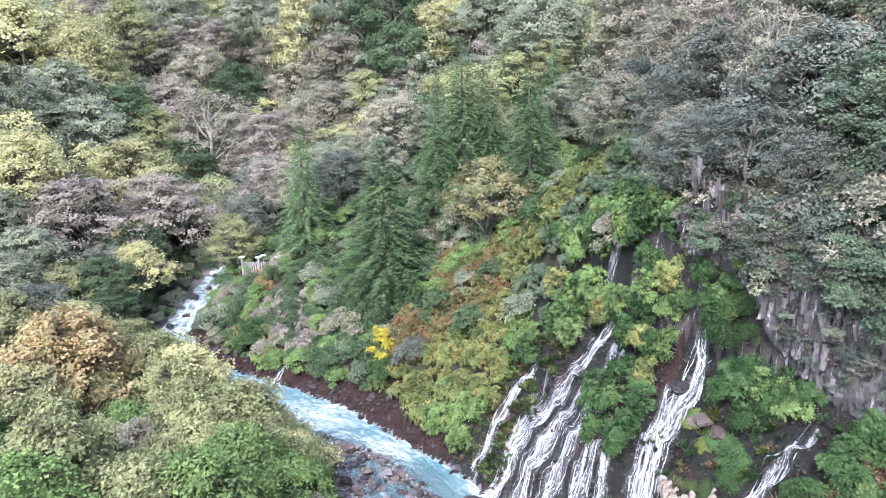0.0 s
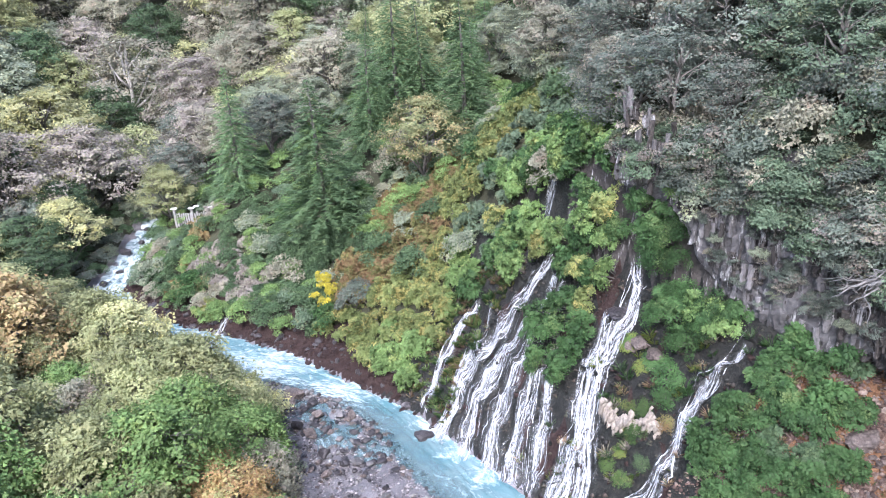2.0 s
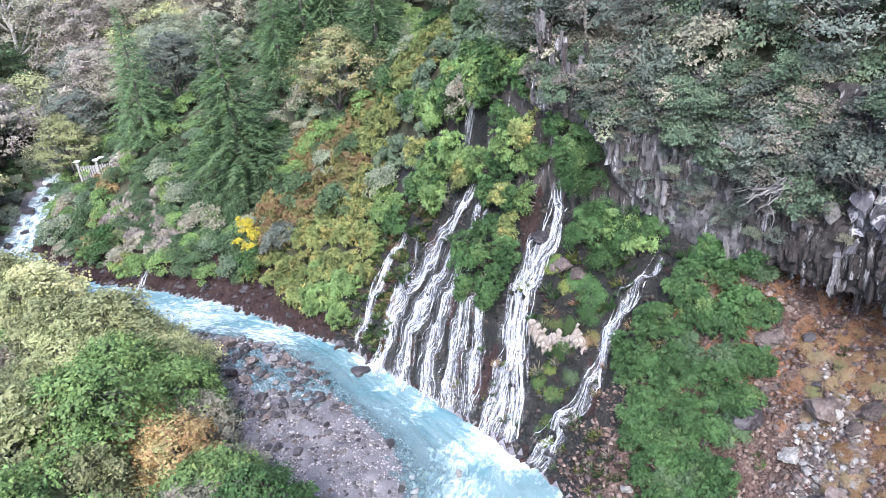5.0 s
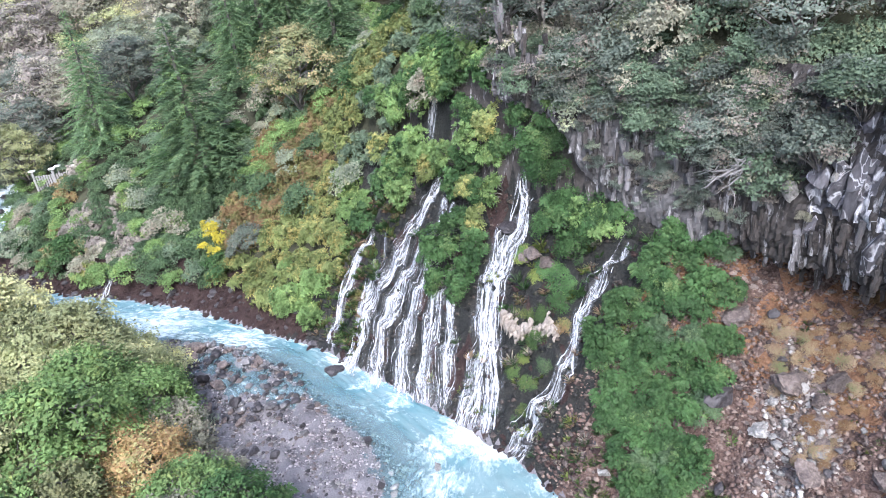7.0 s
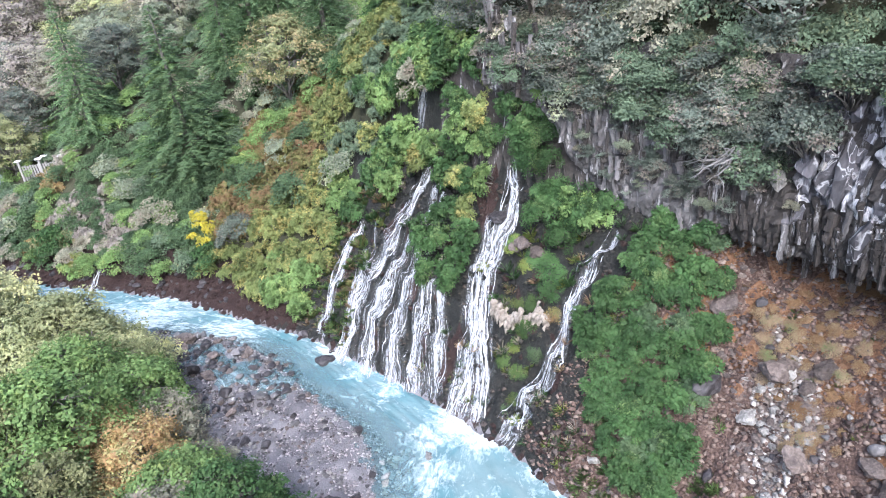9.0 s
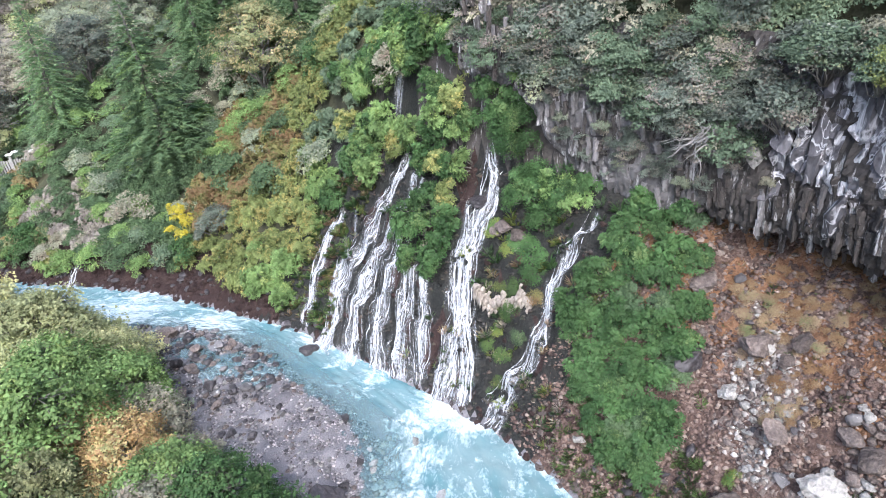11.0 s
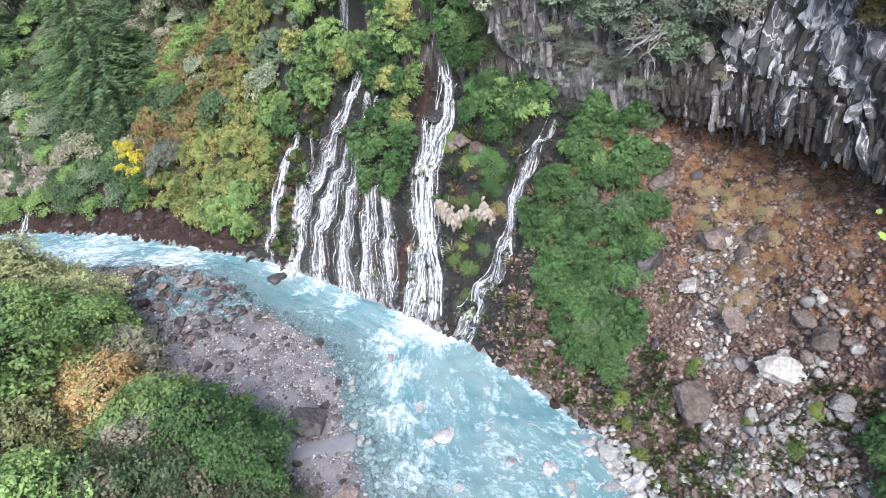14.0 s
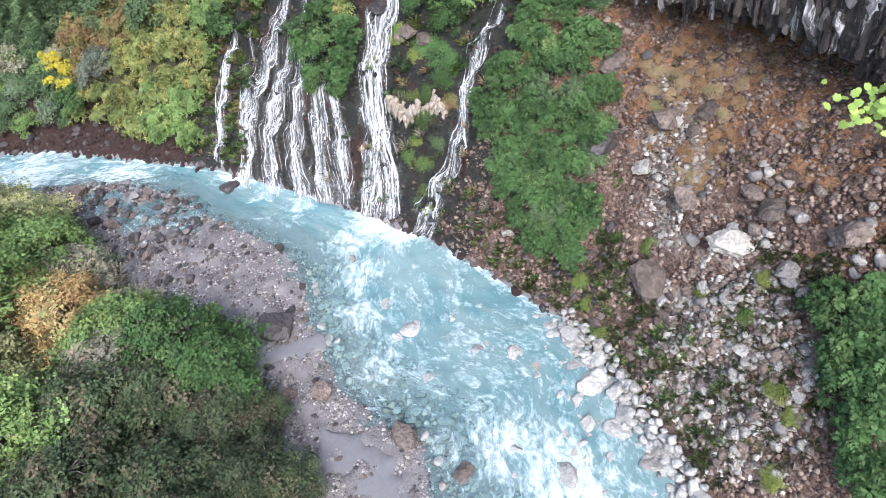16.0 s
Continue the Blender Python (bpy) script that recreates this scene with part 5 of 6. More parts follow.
def waterfall(label, strands, group="waterfalls"):
    """strands: (guide path in plan, number of threads, spread at the top, spread at the foot, width of a thread)."""
    top = new("waterfall")
    gx, gy = strands[0][0][-1]
    top.location = (gx, gy, 0)
    rng = np.random.RandomState(int(1000 + gx * 37 + gy * 11))
    for guide, count, s0, s1, width in strands:
        vs, fs, uvs, ix, bd, k = [], [], [], [], [], 0
        g = np.array(guide, float)
        d = g[-1] - g[0]
        d /= np.linalg.norm(d)
        side = np.array([-d[1], d[0]])
        threads = max(3, int(count * 0.9))
        pieces = [sheet(g, s0 + 0.3, s1 + 0.9, rng), sheet(g, s0 * 0.6 + 0.1, s1 * 0.7, rng)]
        for c in range(threads):
            o = ((c + 0.5) / threads * 2 - 1) * 1.05 + rng.normal() * 0.30
            spread = np.linspace(s0, s1, len(g)) * 0.5 * o
            first = rng.randint(0, max(1, len(g) - 2)) if c % 3 == 2 else 0
            path = (g + side * spread[:, None] + rng.normal(size=g.shape) * 0.16)[first:]
            pieces.append(ribbon(path, width * (0.32 + 1.05 * rng.uniform() ** 2.2), rng, rng.uniform(0.24, 0.40)))
        for c, (v, f, uv, body) in enumerate(pieces):
            vs.append(v - np.array([gx, gy, 0]))
            fs.append(f + k)
            uvs.append(uv)
            bd.append(body)
            ix.append(np.full(len(f), 1 if c < 2 else 0))
            k += len(v)
        f = np.concatenate(fs)
        me = mesh_of("stream", np.concatenate(vs), f.tolist(), [M["fall"], M["spray"]], np.concatenate(ix), True)
        me.uv_layers.new(name="UVMap").data.foreach_set("uv", np.concatenate(uvs)[f.ravel()].astype(np.float32).ravel())
        me.attributes.new("body", "FLOAT", "POINT").data.foreach_set("value", np.concatenate(bd).astype(np.float32))
        tagged(child("stream", me, top), kind="stuff")
    return tagged(top, label, "waterfall", group)


waterfall("wide fan of white waterfall threads over dark wet rock", [
    ([(6.7, 48.3), (5.2, 48.0), (3.4, 47.1), (1.6, 45.8)], 6, 0.4, 0.8, 0.40),
    ([(7.2, 46.0), (5.6, 45.9), (4.2, 44.7), (2.4, 43.0)], 3, 0.3, 0.6, 0.22),
    ([(11.3, 44.0), (9.7, 44.3), (7.0, 44.6), (4.6, 44.6), (2.3, 42.7)], 10, 0.5, 1.6, 0.40),
    ([(11.7, 42.6), (10.4, 42.4), (7.8, 42.9), (5.2, 42.6), (3.6, 40.4)], 10, 0.5, 2.0, 0.36),
    ([(11.3, 41.6), (9.8, 41.6), (8.0, 41.3), (6.3, 40.5), (5.1, 38.4)], 8, 0.4, 2.0, 0.30),
    ([(9.3, 39.8), (8.3, 39.2), (7.1, 38.0), (6.4, 36.6)], 10, 1.0, 1.9, 0.30),
    ([(9.7, 39.2), (9.0, 37.5), (8.0, 36.3), (7.4, 35.4)], 6, 0.5, 1.2, 0.24)])
waterfall("strong white waterfall dropping between leafy ledges", [
    ([(15.0, 38.5), (14.6, 37.5), (12.8, 37.1), (11.4, 36.4), (10.0, 35.0), (8.0, 33.6)], 14, 0.5, 1.2, 0.42),
    ([(14.7, 37.1), (13.8, 36.7), (12.1, 36.3), (10.9, 34.9), (10.2, 33.5), (9.0, 32.2)], 12, 0.3, 1.6, 0.30),
    ([(13.3, 38.2), (12.5, 37.6), (11.4, 37.1), (10.4, 36.0)], 4, 0.3, 0.6, 0.18)])
waterfall("narrow white waterfall running down beside the green mantle", [
    ([(17.9, 30.6), (16.8, 30.9), (15.7, 30.7), (14.8, 30.5), (13.7, 29.9), (12.3, 30.0), (10.0, 29.9)], 7, 0.25, 0.8, 0.28),
    ([(16.2, 30.9), (15.1, 30.8), (14.3, 30.2)], 3, 0.3, 0.4, 0.18),
    ([(12.9, 29.6), (11.5, 29.7), (10.6, 29.6)], 3, 0.3, 0.5, 0.18)])
waterfall("thin upper waterfall in a dark cleft", [([(12.6, 46.0), (12.1, 46.4), (11.5, 46.9)], 4, 0.25, 0.35, 0.25)])
waterfall("small spring spilling from the red bank into the river", [([(-15.9, 64.9), (-16.6, 64.0), (-17.1, 63.2)], 4, 0.3, 0.5, 0.25)])


# ---------------------------------------------------------------- rocks
def rock_mesh(seed, detail, flat, sharp, cuts_n=9, lo=0.28, hi=0.44):
    """A broken, worn stone about one metre across, resting near its middle."""
    rng = np.random.RandomState(seed)
    bm = bmesh.new()
    bmesh.ops.create_icosphere(bm, subdivisions=detail, radius=0.5)
    cuts = [(Vector(d), rng.uniform(lo, hi)) for d in sphere_points(cuts_n, rng)]
    off = Vector([float(q) for q in rng.uniform(0, 50, 3)])
    for v in bm.verts:
        p = v.co.copy()
        p *= 1 + 0.22 * noise.noise(p * 2.0 + off)
        for d, k in cuts:
            e = p.dot(d) - k
            if e > 0:
                p -= d * e * sharp
        p += p.normalized() * (0.045 * noise.noise(p * 6.0 + off) + (0.030 * noise.noise(p * 13.0 + off) if detail > 2 else 0.0))
        v.co = Vector((p.x * 1.12, p.y * 0.95, p.z * flat))
    me = bpy.data.meshes.new("rock")
    bm.to_mesh(me)
    bm.free()
    me.materials.append(M["stone"])
    return me


PEBBLES = [rock_mesh(s, 2, f, 1.0, 15, 0.20, 0.40) for s, f in ((1, 0.7), (2, 0.55), (3, 0.8), (4, 0.6), (5, 0.75))]
BOULDERS = [rock_mesh(s, 4, f, 1.0, 17, 0.24, 0.42) for s, f in ((11, 0.7), (12, 0.6), (13, 0.85), (14, 0.5))]
LOOKS = {"stone": "grey-brown", "pale_stone": "pale whitish", "river_stone": "bleached white", "dark_stone": "dark wet", "basalt": "dark grey", "wet_rock": "black wet", "pale_basalt": "light grey", "scree": "reddish brown", "red_rock": "dark red-brown", "grit": "pale brown"}


def rock(mesh, mat, x, y, size, where, group, name="rock", z=None, sink=0.12, tilt=0.25, stretch=(1, 1, 1)):
    ob = new(name, mesh)
    ob.location = (x, y, (ground(x, y) if z is None else z) + size * (0.3 - sink))
    ob.rotation_euler = (PICK.normal() * tilt, PICK.normal() * tilt, PICK.uniform(0, 6.28))
    ob.scale = (size * stretch[0], size * stretch[1], size * stretch[2])
    put_mats(ob, M[mat])
    return tagged(ob, f"{LOOKS[mat]} {'boulder' if size > 1.1 else 'stone'} lying {where}", "rock", group)


BIG = [("dark_stone", -0.2, 28.4, 2.3, 0), ("dark_stone", -1.9, 29.1, 1.2, 1), ("dark_stone", -2.7, 22.4, 1.4, 2), ("stone", 0.3, 22.8, 1.2, 0), ("stone", 2.8, 18.1, 1.7, 2),
       ("stone", 4.1, 15.2, 1.3, 0), ("pale_stone", 5.7, 30.9, 1.2, 2), ("stone", -7.6, 41.7, 1.6, 3), ("stone", -5.3, 39.2, 1.1, 3), ("stone", -8.4, 50.0, 1.8, 0),
       ("dark_stone", 1.4, 43.3, 1.7, 0), ("stone", -1.1, 23.9, 0.9, 1)]
for m, x, y, s, i in BIG:
    rock(BOULDERS[i], m, x, y, s, "in the stream bed", "river boulders", "boulder", sink=0.05)
PALE = [(6.0, 24.1, 1.5), (7.1, 24.0, 1.0), (8.1, 23.2, 1.2), (8.3, 20.8, 1.4), (5.2, 20.6, 1.3), (2.9, 23.6, 0.7), (7.5, 22.2, 1.2), (12.7, 18.0, 1.0), (11.7, 15.5, 2.0),
        (11.1, 12.8, 1.6), (8.1, 12.5, 1.5), (12.8, 16.3, 1.2), (9.6, 14.6, 1.3), (7.0, 26.4, 0.9), (5.2, 23.8, 1.3)]
for x, y, s in PALE:
    rock(BOULDERS[PICK.randint(4)], "river_stone", x, y, s, "in the shallow river", "pale river boulders", "boulder", sink=0.1)
SLOPE = [("stone", 20.9, 25.3, 1.7, 0), ("dark_stone", 18.9, 23.3, 1.9, 2), ("stone", 16.4, 17.0, 2.7, 3), ("pale_stone", 19.0, 14.8, 2.0, 2), ("stone", 20.4, 14.2, 1.5, 0), ("pale_stone", 18.7, 10.6, 1.0, 1),
         ("stone", 20.8, 15.5, 1.2, 2), ("stone", 20.8, 10.8, 1.9, 0), ("stone", 22.2, 19.8, 1.2, 1), ("stone", 21.3, 19.8, 1.0, 2), ("stone", 21.0, 21.2, 2.0, 1), ("pale_stone", 19.3, 21.1, 1.4, 3),
         ("stone", 19.1, 17.6, 1.5, 2), ("pale_stone", 19.1, 11.8, 1.1, 0), ("pale_stone", 16.3, 11.2, 0.9, 1)]
for m, x, y, s, i in SLOPE:
    rock(BOULDERS[i], m, x, y, s, "half buried in the brown scree", "scree boulders", "boulder", sink=0.1)
for x, y, s in ((-30.6, 79.0, 1.3), (-31.2, 84.0, 1.5), (-30.0, 86.5, 1.1), (-31.6, 76.5, 1.2), (-30.2, 90.0, 1.3), (-30.9, 72.5, 1.0)):
    rock(BOULDERS[PICK.randint(4)], "dark_stone", x, y, s, "in the foaming upper cascade", "cascade rocks", "boulder", z=float(water_level(y)) + 0.1)
for x, y, s, m in ((13.6, 37.6, 1.4, "dark_stone"), (14.1, 35.1, 1.5, "stone"), (13.8, 35.7, 1.0, "stone"), (14.6, 34.3, 1.3, "stone")):
    rock(BOULDERS[PICK.randint(4)], m, x, y, s, "on the wet ledge by the waterfall", "ledge rocks", "boulder", sink=0.0)


def stones(n, x0, x1, y0, y1, seed, test, lo, hi, mats, where, group, sink=0.12):
    rng = np.random.RandomState(seed)
    made = 0
    for _ in range(n * 8):
        x, y = rng.uniform(x0, x1), rng.uniform(y0, y1)
        a, b = dists(x, y)
        if not test(x, y, a, b):
            continue
        s = lo + (hi - lo) * rng.uniform() ** 2.2
        rock(PEBBLES[rng.randint(5)], mats[rng.randint(len(mats))], x, y, s, where, group, "stone", sink=sink)
        made += 1
        if made == n:
            break


stones(70, -10, 4, 16, 56, 201, lambda x, y, a, b: -0.8 < b < 8.5, 0.28, 0.95, ["dark_stone", "dark_stone", "pale_basalt"], "on the wet gravel bar", "gravel bar stones")
stones(40, -11, -1, 40, 53, 214, lambda x, y, a, b: -0.6 < b < 6.5, 0.4, 1.2, ["dark_stone", "dark_stone", "stone", "pale_basalt"], "in the shallow rapids", "rapids stones", 0.0)
stones(55, 1, 14, 7, 31, 202, lambda x, y, a, b: a < (0.3 if y < 20 else -1.2) and b < -1 and x + 0.30 * (y - 8) > 4.0, 0.45, 1.2, ["river_stone"], "in the shallow river", "pale river stones", 0.05)
stones(75, 7, 14, 4, 20, 203, lambda x, y, a, b: -3.6 < a < 0.3, 0.45, 1.3, ["river_stone", "river_stone", "river_stone", "pale_stone"], "piled along the foot of the scree", "white bank stones", 0.0)
stones(60, 12, 28, 2, 28, 204, lambda x, y, a, b: a > 0.6 and ground(x, y) < 12.3 and not (28 < math.degrees(math.atan2(x, y)) < 37.5 and a > 2.5), 0.3, 0.9, ["stone", "dark_stone", "grit", "pale_stone", "red_rock"], "bedded in the scree", "scree stones")


def stone_field(label, n, x0, x1, y0, y1, seed, test, lo, hi, mats, lift=0.0, flat=1.0):
    """Stones past counting, as one mesh."""
    rng = np.random.RandomState(seed)
    x, y = rng.uniform(x0, x1, n), rng.uniform(y0, y1, n)
    z, a, b = ground_all(x, y)
    keep = test(x, y, z, a, b)
    items = []
    for px, py, pz in zip(x[keep], y[keep], z[keep]):
        s = lo + (hi - lo) * rng.uniform() ** 2
        items.append((PEBBLES[rng.randint(5)], px, py, pz + lift * s, s, s * flat, mats[rng.randint(len(mats))]))
    return thicket("stone_field", label, items, "stones")


stone_field("black wet rock knobs behind the waterfalls", 1500, -2, 19, 27, 50, 205, lambda x, y, z, a, b: (a > 0.05) & (z < 12.6) & (b < 0), 0.3, 0.9, ["wet_rock", "wet_rock", "red_rock"], -0.52, 1.4)
stone_field("red-brown stones along the foot of the bank", 5200, -27, 4, 44, 71, 206, lambda x, y, z, a, b: (a > -0.35) & (a < 2.4) & (z < 2.4), 0.25, 1.0, ["red_rock", "red_rock", "red_rock", "dark_stone"], -0.05)
stone_field("dark stones at the river's edge under the scree", 1800, 5, 18, 14, 44, 207, lambda x, y, z, a, b: (a > -0.2) & (z < 3.2) & ((y < 30) | (a < 0.35)), 0.25, 0.9, ["dark_stone", "red_rock", "stone"], 0.0)


stone_field("brown, grey and whitish scree stones", 3600, 12, 30, 1, 28, 208, lambda x, y, z, a, b: (a > 0.5) & (z < 12.6) & (waves(x, y, 2.6, 50) > -0.25), 0.16, 0.75, ["stone", "scree", "scree", "grit", "scree", "stone"], -0.04, 0.8)
stone_field("whitish stones crowding the lower scree", 4200, 12, 24, 4, 24, 213, lambda x, y, z, a, b: (a > 0.3) & (z < 10) & (pale_scree(x, y) > 0.42), 0.18, 0.75, ["pale_stone", "pale_stone", "grit", "stone"], 0.04)
stone_field("dark wet stones breaking the rapids", 1500, -13, 0, 39, 54, 215, lambda x, y, z, a, b: (b > -0.8) & (b < 6.5) & (waves(x, y, 2.4, 49) > -0.35), 0.2, 0.85, ["dark_stone", "dark_stone", "pale_basalt", "stone"], 0.22, 0.75)
stone_field("grey stones of the gravel bar", 4200, -11, 4, 14, 56, 209, lambda x, y, z, a, b: (b > -1.2) & (b < 9) & (waves(x, y, 5.0, 39) > -0.5), 0.14, 0.52, ["dark_stone", "pale_basalt", "pale_stone", "pale_basalt", "stone", "pale_basalt"], 0.06, 0.7)
stone_field("pale stones in the shallow river", 2000, 0, 14, 5, 32, 210, lambda x, y, z, a, b: (a < np.interp(y, [18, 22], [0.4, -1.2])) & (b < -0.5) & (x + 0.3 * (y - 8) > 3.0), 0.16, 0.8, ["river_stone", "river_stone", "pale_stone"], 0.34, 0.7)
stone_field("white stones heaped at the foot of the scree", 3200, 7, 14, 3, 20, 211, lambda x, y, z, a, b: (a > -3.6 + 0.8 * waves(x, y, 3.0, 48)) & (a < 0.4), 0.16, 0.75, ["river_stone", "river_stone", "pale_stone"], 0.50, 0.75)


def rubble(label, n, x0, x1, y0, y1, seed, test, lo, hi, mat, lift=0.0):
    """A spread of stones too small to count, as one mesh."""
    rng = np.random.RandomState(seed)
    x, y = rng.uniform(x0, x1, n), rng.uniform(y0, y1, n)
    z, a, b = ground_all(x, y)
    keep = test(x, y, z, a, b)
    x, y, z = x[keep], y[keep], z[keep]
    m = len(x)
    base = np.array([(1, 0, 0), (0.35, 0.8, 0.1), (-0.7, 0.55, -0.1), (-0.75, -0.5, 0.1), (0.4, -0.85, 0), (0.1, 0.05, 0.62), (0, 0, -0.6)])
    tri = np.array([(0, 1, 5), (1, 2, 5), (2, 3, 5), (3, 4, 5), (4, 0, 5), (1, 0, 6), (2, 1, 6), (3, 2, 6), (4, 3, 6), (0, 4, 6)])
    s = (lo + (hi - lo) * rng.uniform(size=m) ** 2)[:, None, None] * 0.5
    sh = base[None] * (1 + 0.35 * rng.normal(size=(m, 7, 3)) * 0.6) * s
    an = rng.uniform(0, 6.28, m)
    c, d = np.cos(an)[:, None], np.sin(an)[:, None]
    v = np.stack([sh[..., 0] * c - sh[..., 1] * d + x[:, None], sh[..., 0] * d + sh[..., 1] * c + y[:, None], sh[..., 2] + z[:, None] + lift], 2)
    f = (tri[None] + (np.arange(m) * 7)[:, None, None]).reshape(-1, 3)
    return tagged(new("rubble", fast_mesh("rubble", v.reshape(-1, 3), f, [mat])), label, "stones", kind="stuff")


def island_stone(name, cols, rough=0.8):
    """Small stones, each of its own tone."""
    m = bpy.data.materials.new(name)
    m.use_nodes = True
    n, l = m.node_tree.nodes, m.node_tree.links
    g, r = n.new("ShaderNodeNewGeometry"), n.new("ShaderNodeValToRGB")
    for i, c in enumerate(cols):
        p = i / (len(cols) - 1)
        e = r.color_ramp.elements[i] if i < 2 else r.color_ramp.elements.new(p)
        e.position, e.color = p, (*c, 1)
    l.new(g.outputs["Random Per Island"], r.inputs[0])
    l.new(r.outputs[0], n["Principled BSDF"].inputs["Base Color"])
    n["Principled BSDF"].inputs["Roughness"].default_value = rough
    return m


M["pebble"] = island_stone("mixed_grey_pebbles", [(0.055, 0.048, 0.05), (0.15, 0.132, 0.135), (0.26, 0.235, 0.235), (0.42, 0.39, 0.385)], 0.6)
M["scree_bits"] = island_stone("mixed_scree_stones", [(0.03, 0.019, 0.016), (0.10, 0.062, 0.05), (0.16, 0.11, 0.088), (0.25, 0.20, 0.165)])
rubble("loose grey and brown gravel of the river bar", 34000, -14, 4, 14, 56, 301, lambda x, y, z, a, b: (b > -1.3) & (b < 9.5), 0.06, 0.27, M["pebble"])
stone_field("pale and grey blocks in the scree", 110, 14, 22, 6, 18, 212, lambda x, y, z, a, b: (a > 1.0) & (z < 10), 0.35, 1.0, ["pale_stone", "stone", "pale_basalt"], 0.1)
M["pale_bits"] = island_stone("mixed_pale_stones", [(0.12, 0.096, 0.08), (0.28, 0.25, 0.22), (0.46, 0.43, 0.40)])
M["wet_bits"] = island_stone("dark_wet_fragments", [(0.012, 0.012, 0.011), (0.03, 0.026, 0.022), (0.06, 0.042, 0.032), (0.035, 0.04, 0.022)], 0.6)
rubble("dark rock fragments and roots on the wet face", 4200, 0, 19, 27, 51, 305, lambda x, y, z, a, b: (a > 0.1) & (z < 13) & (b < 0), 0.2, 0.5, M["wet_bits"], -0.08)
rubble("whitish broken stones in the scree", 12000, 12, 24, 3, 24, 304, lambda x, y, z, a, b: (a > 0.3) & (z < 10) & (pale_scree(x, y) > 0.36), 0.10, 0.46, M["pale_bits"], 0.02)
rubble("small brown and white stones of the scree", 34000, 11, 30, 1, 29, 302, lambda x, y, z, a, b: (a > 0.1) & (z < 12.8), 0.08, 0.42, M["scree_bits"])
rubble("pale cobbles on the river bed", 2600, 0, 14, 5, 33, 303, lambda x, y, z, a, b: (a < np.interp(y, [18, 22], [0.4, -1.0])) & (b < -0.6), 0.2, 0.7, M["pale_bits"], 0.08)


# ---------------------------------------------------------------- pale mineral crust beside the strong fall
def mineral_crust():
    rng = np.random.RandomState(5)
    line = np.array([(11.7, 34.7), (12.3, 33.9), (12.9, 33.0), (13.4, 32.2), (13.9, 31.6)])
    top = new("mineral_crust")
    for i in range(190):
        k = rng.uniform(0, len(line) - 1)
        x, y = np.interp(k, range(len(line)), line[:, 0]), np.interp(k, range(len(line)), line[:, 1])
        z = ground(x, y) + 0.2 + rng.normal() * 0.2 + 0.25 * math.sin(k * 4.1)
        x, y = x - 0.22 + rng.normal() * 0.12, y - 0.1 + rng.normal() * 0.12
        h, r = 0.12 + 0.75 * rng.uniform() ** 2.5 * (0.55 + 0.45 * math.sin(k * 3.0 + 1.2)), rng.uniform(0.03, 0.10)
        v, f = tube([(x + 0.2, y + 0.08, z + 0.16), (x + 0.06, y + 0.02, z + 0.08), (x, y, z - h * 0.4), (x - 0.04 + rng.normal() * 0.03, y, z - h)], [r * 2.2, r * 1.9, r * 0.9, 0.03], 6)
        child("drip", mesh_of("drip", v, f, [M["crust"]], None, True), top)
    return tagged(top, "whitish dripping mineral crust on the wet ledge", "mineral crust")


mineral_crust()


# ---------------------------------------------------------------- tufts on the scree
def tuft(seed, blades, spread, lean):
    """A tuft of narrow blades about one metre high."""
    rng = np.random.RandomState(seed)
    a = rng.uniform(0, 6.28, blades)
    r = rng.uniform(0, spread, blades)
    root = np.stack([np.cos(a) * r, np.sin(a) * r, np.zeros(blades)], 1)
    out = np.stack([np.cos(a), np.sin(a), np.zeros(blades)], 1)
    h = rng.uniform(0.5, 1.0, blades)[:, None]
    side = np.stack([-np.sin(a), np.cos(a), np.zeros(blades)], 1) * 0.018
    up = np.array([0, 0, 1.0])
    tip = root + out * lean * h + up * h
    mid = root + out * lean * 0.3 * h + up * h * 0.6
    vs = np.stack([root - side, mid + side, tip, mid - side], 1).reshape(-1, 3)
    k = np.arange(blades) * 4
    fs = np.stack([np.stack([k, k + 1, k + 2], 1), np.stack([k, k + 2, k + 3], 1)], 1).reshape(-1, 3)
    return fast_mesh("tuft", vs, fs, [M["straw"]])


TUFTS = [tuft(s, 34, 0.35, 0.6) for s in (1, 2, 3)]


def tufts(label, n, x0, x1, y0, y1, seed, test, lo, hi, mats):
    rng = np.random.RandomState(seed)
    x, y = rng.uniform(x0, x1, n), rng.uniform(y0, y1, n)
    z, a, b = ground_all(x, y)
    keep = test(x, y, z, a, b)
    items = []
    for px, py, pz in zip(x[keep], y[keep], z[keep]):
        s = rng.uniform(lo, hi)
        items.append((TUFTS[rng.randint(3)], px, py, pz - 0.05, s * 1.3, s, mats[rng.randint(len(mats))]))
    return thicket("grass", label, items, "grass", 0.4)


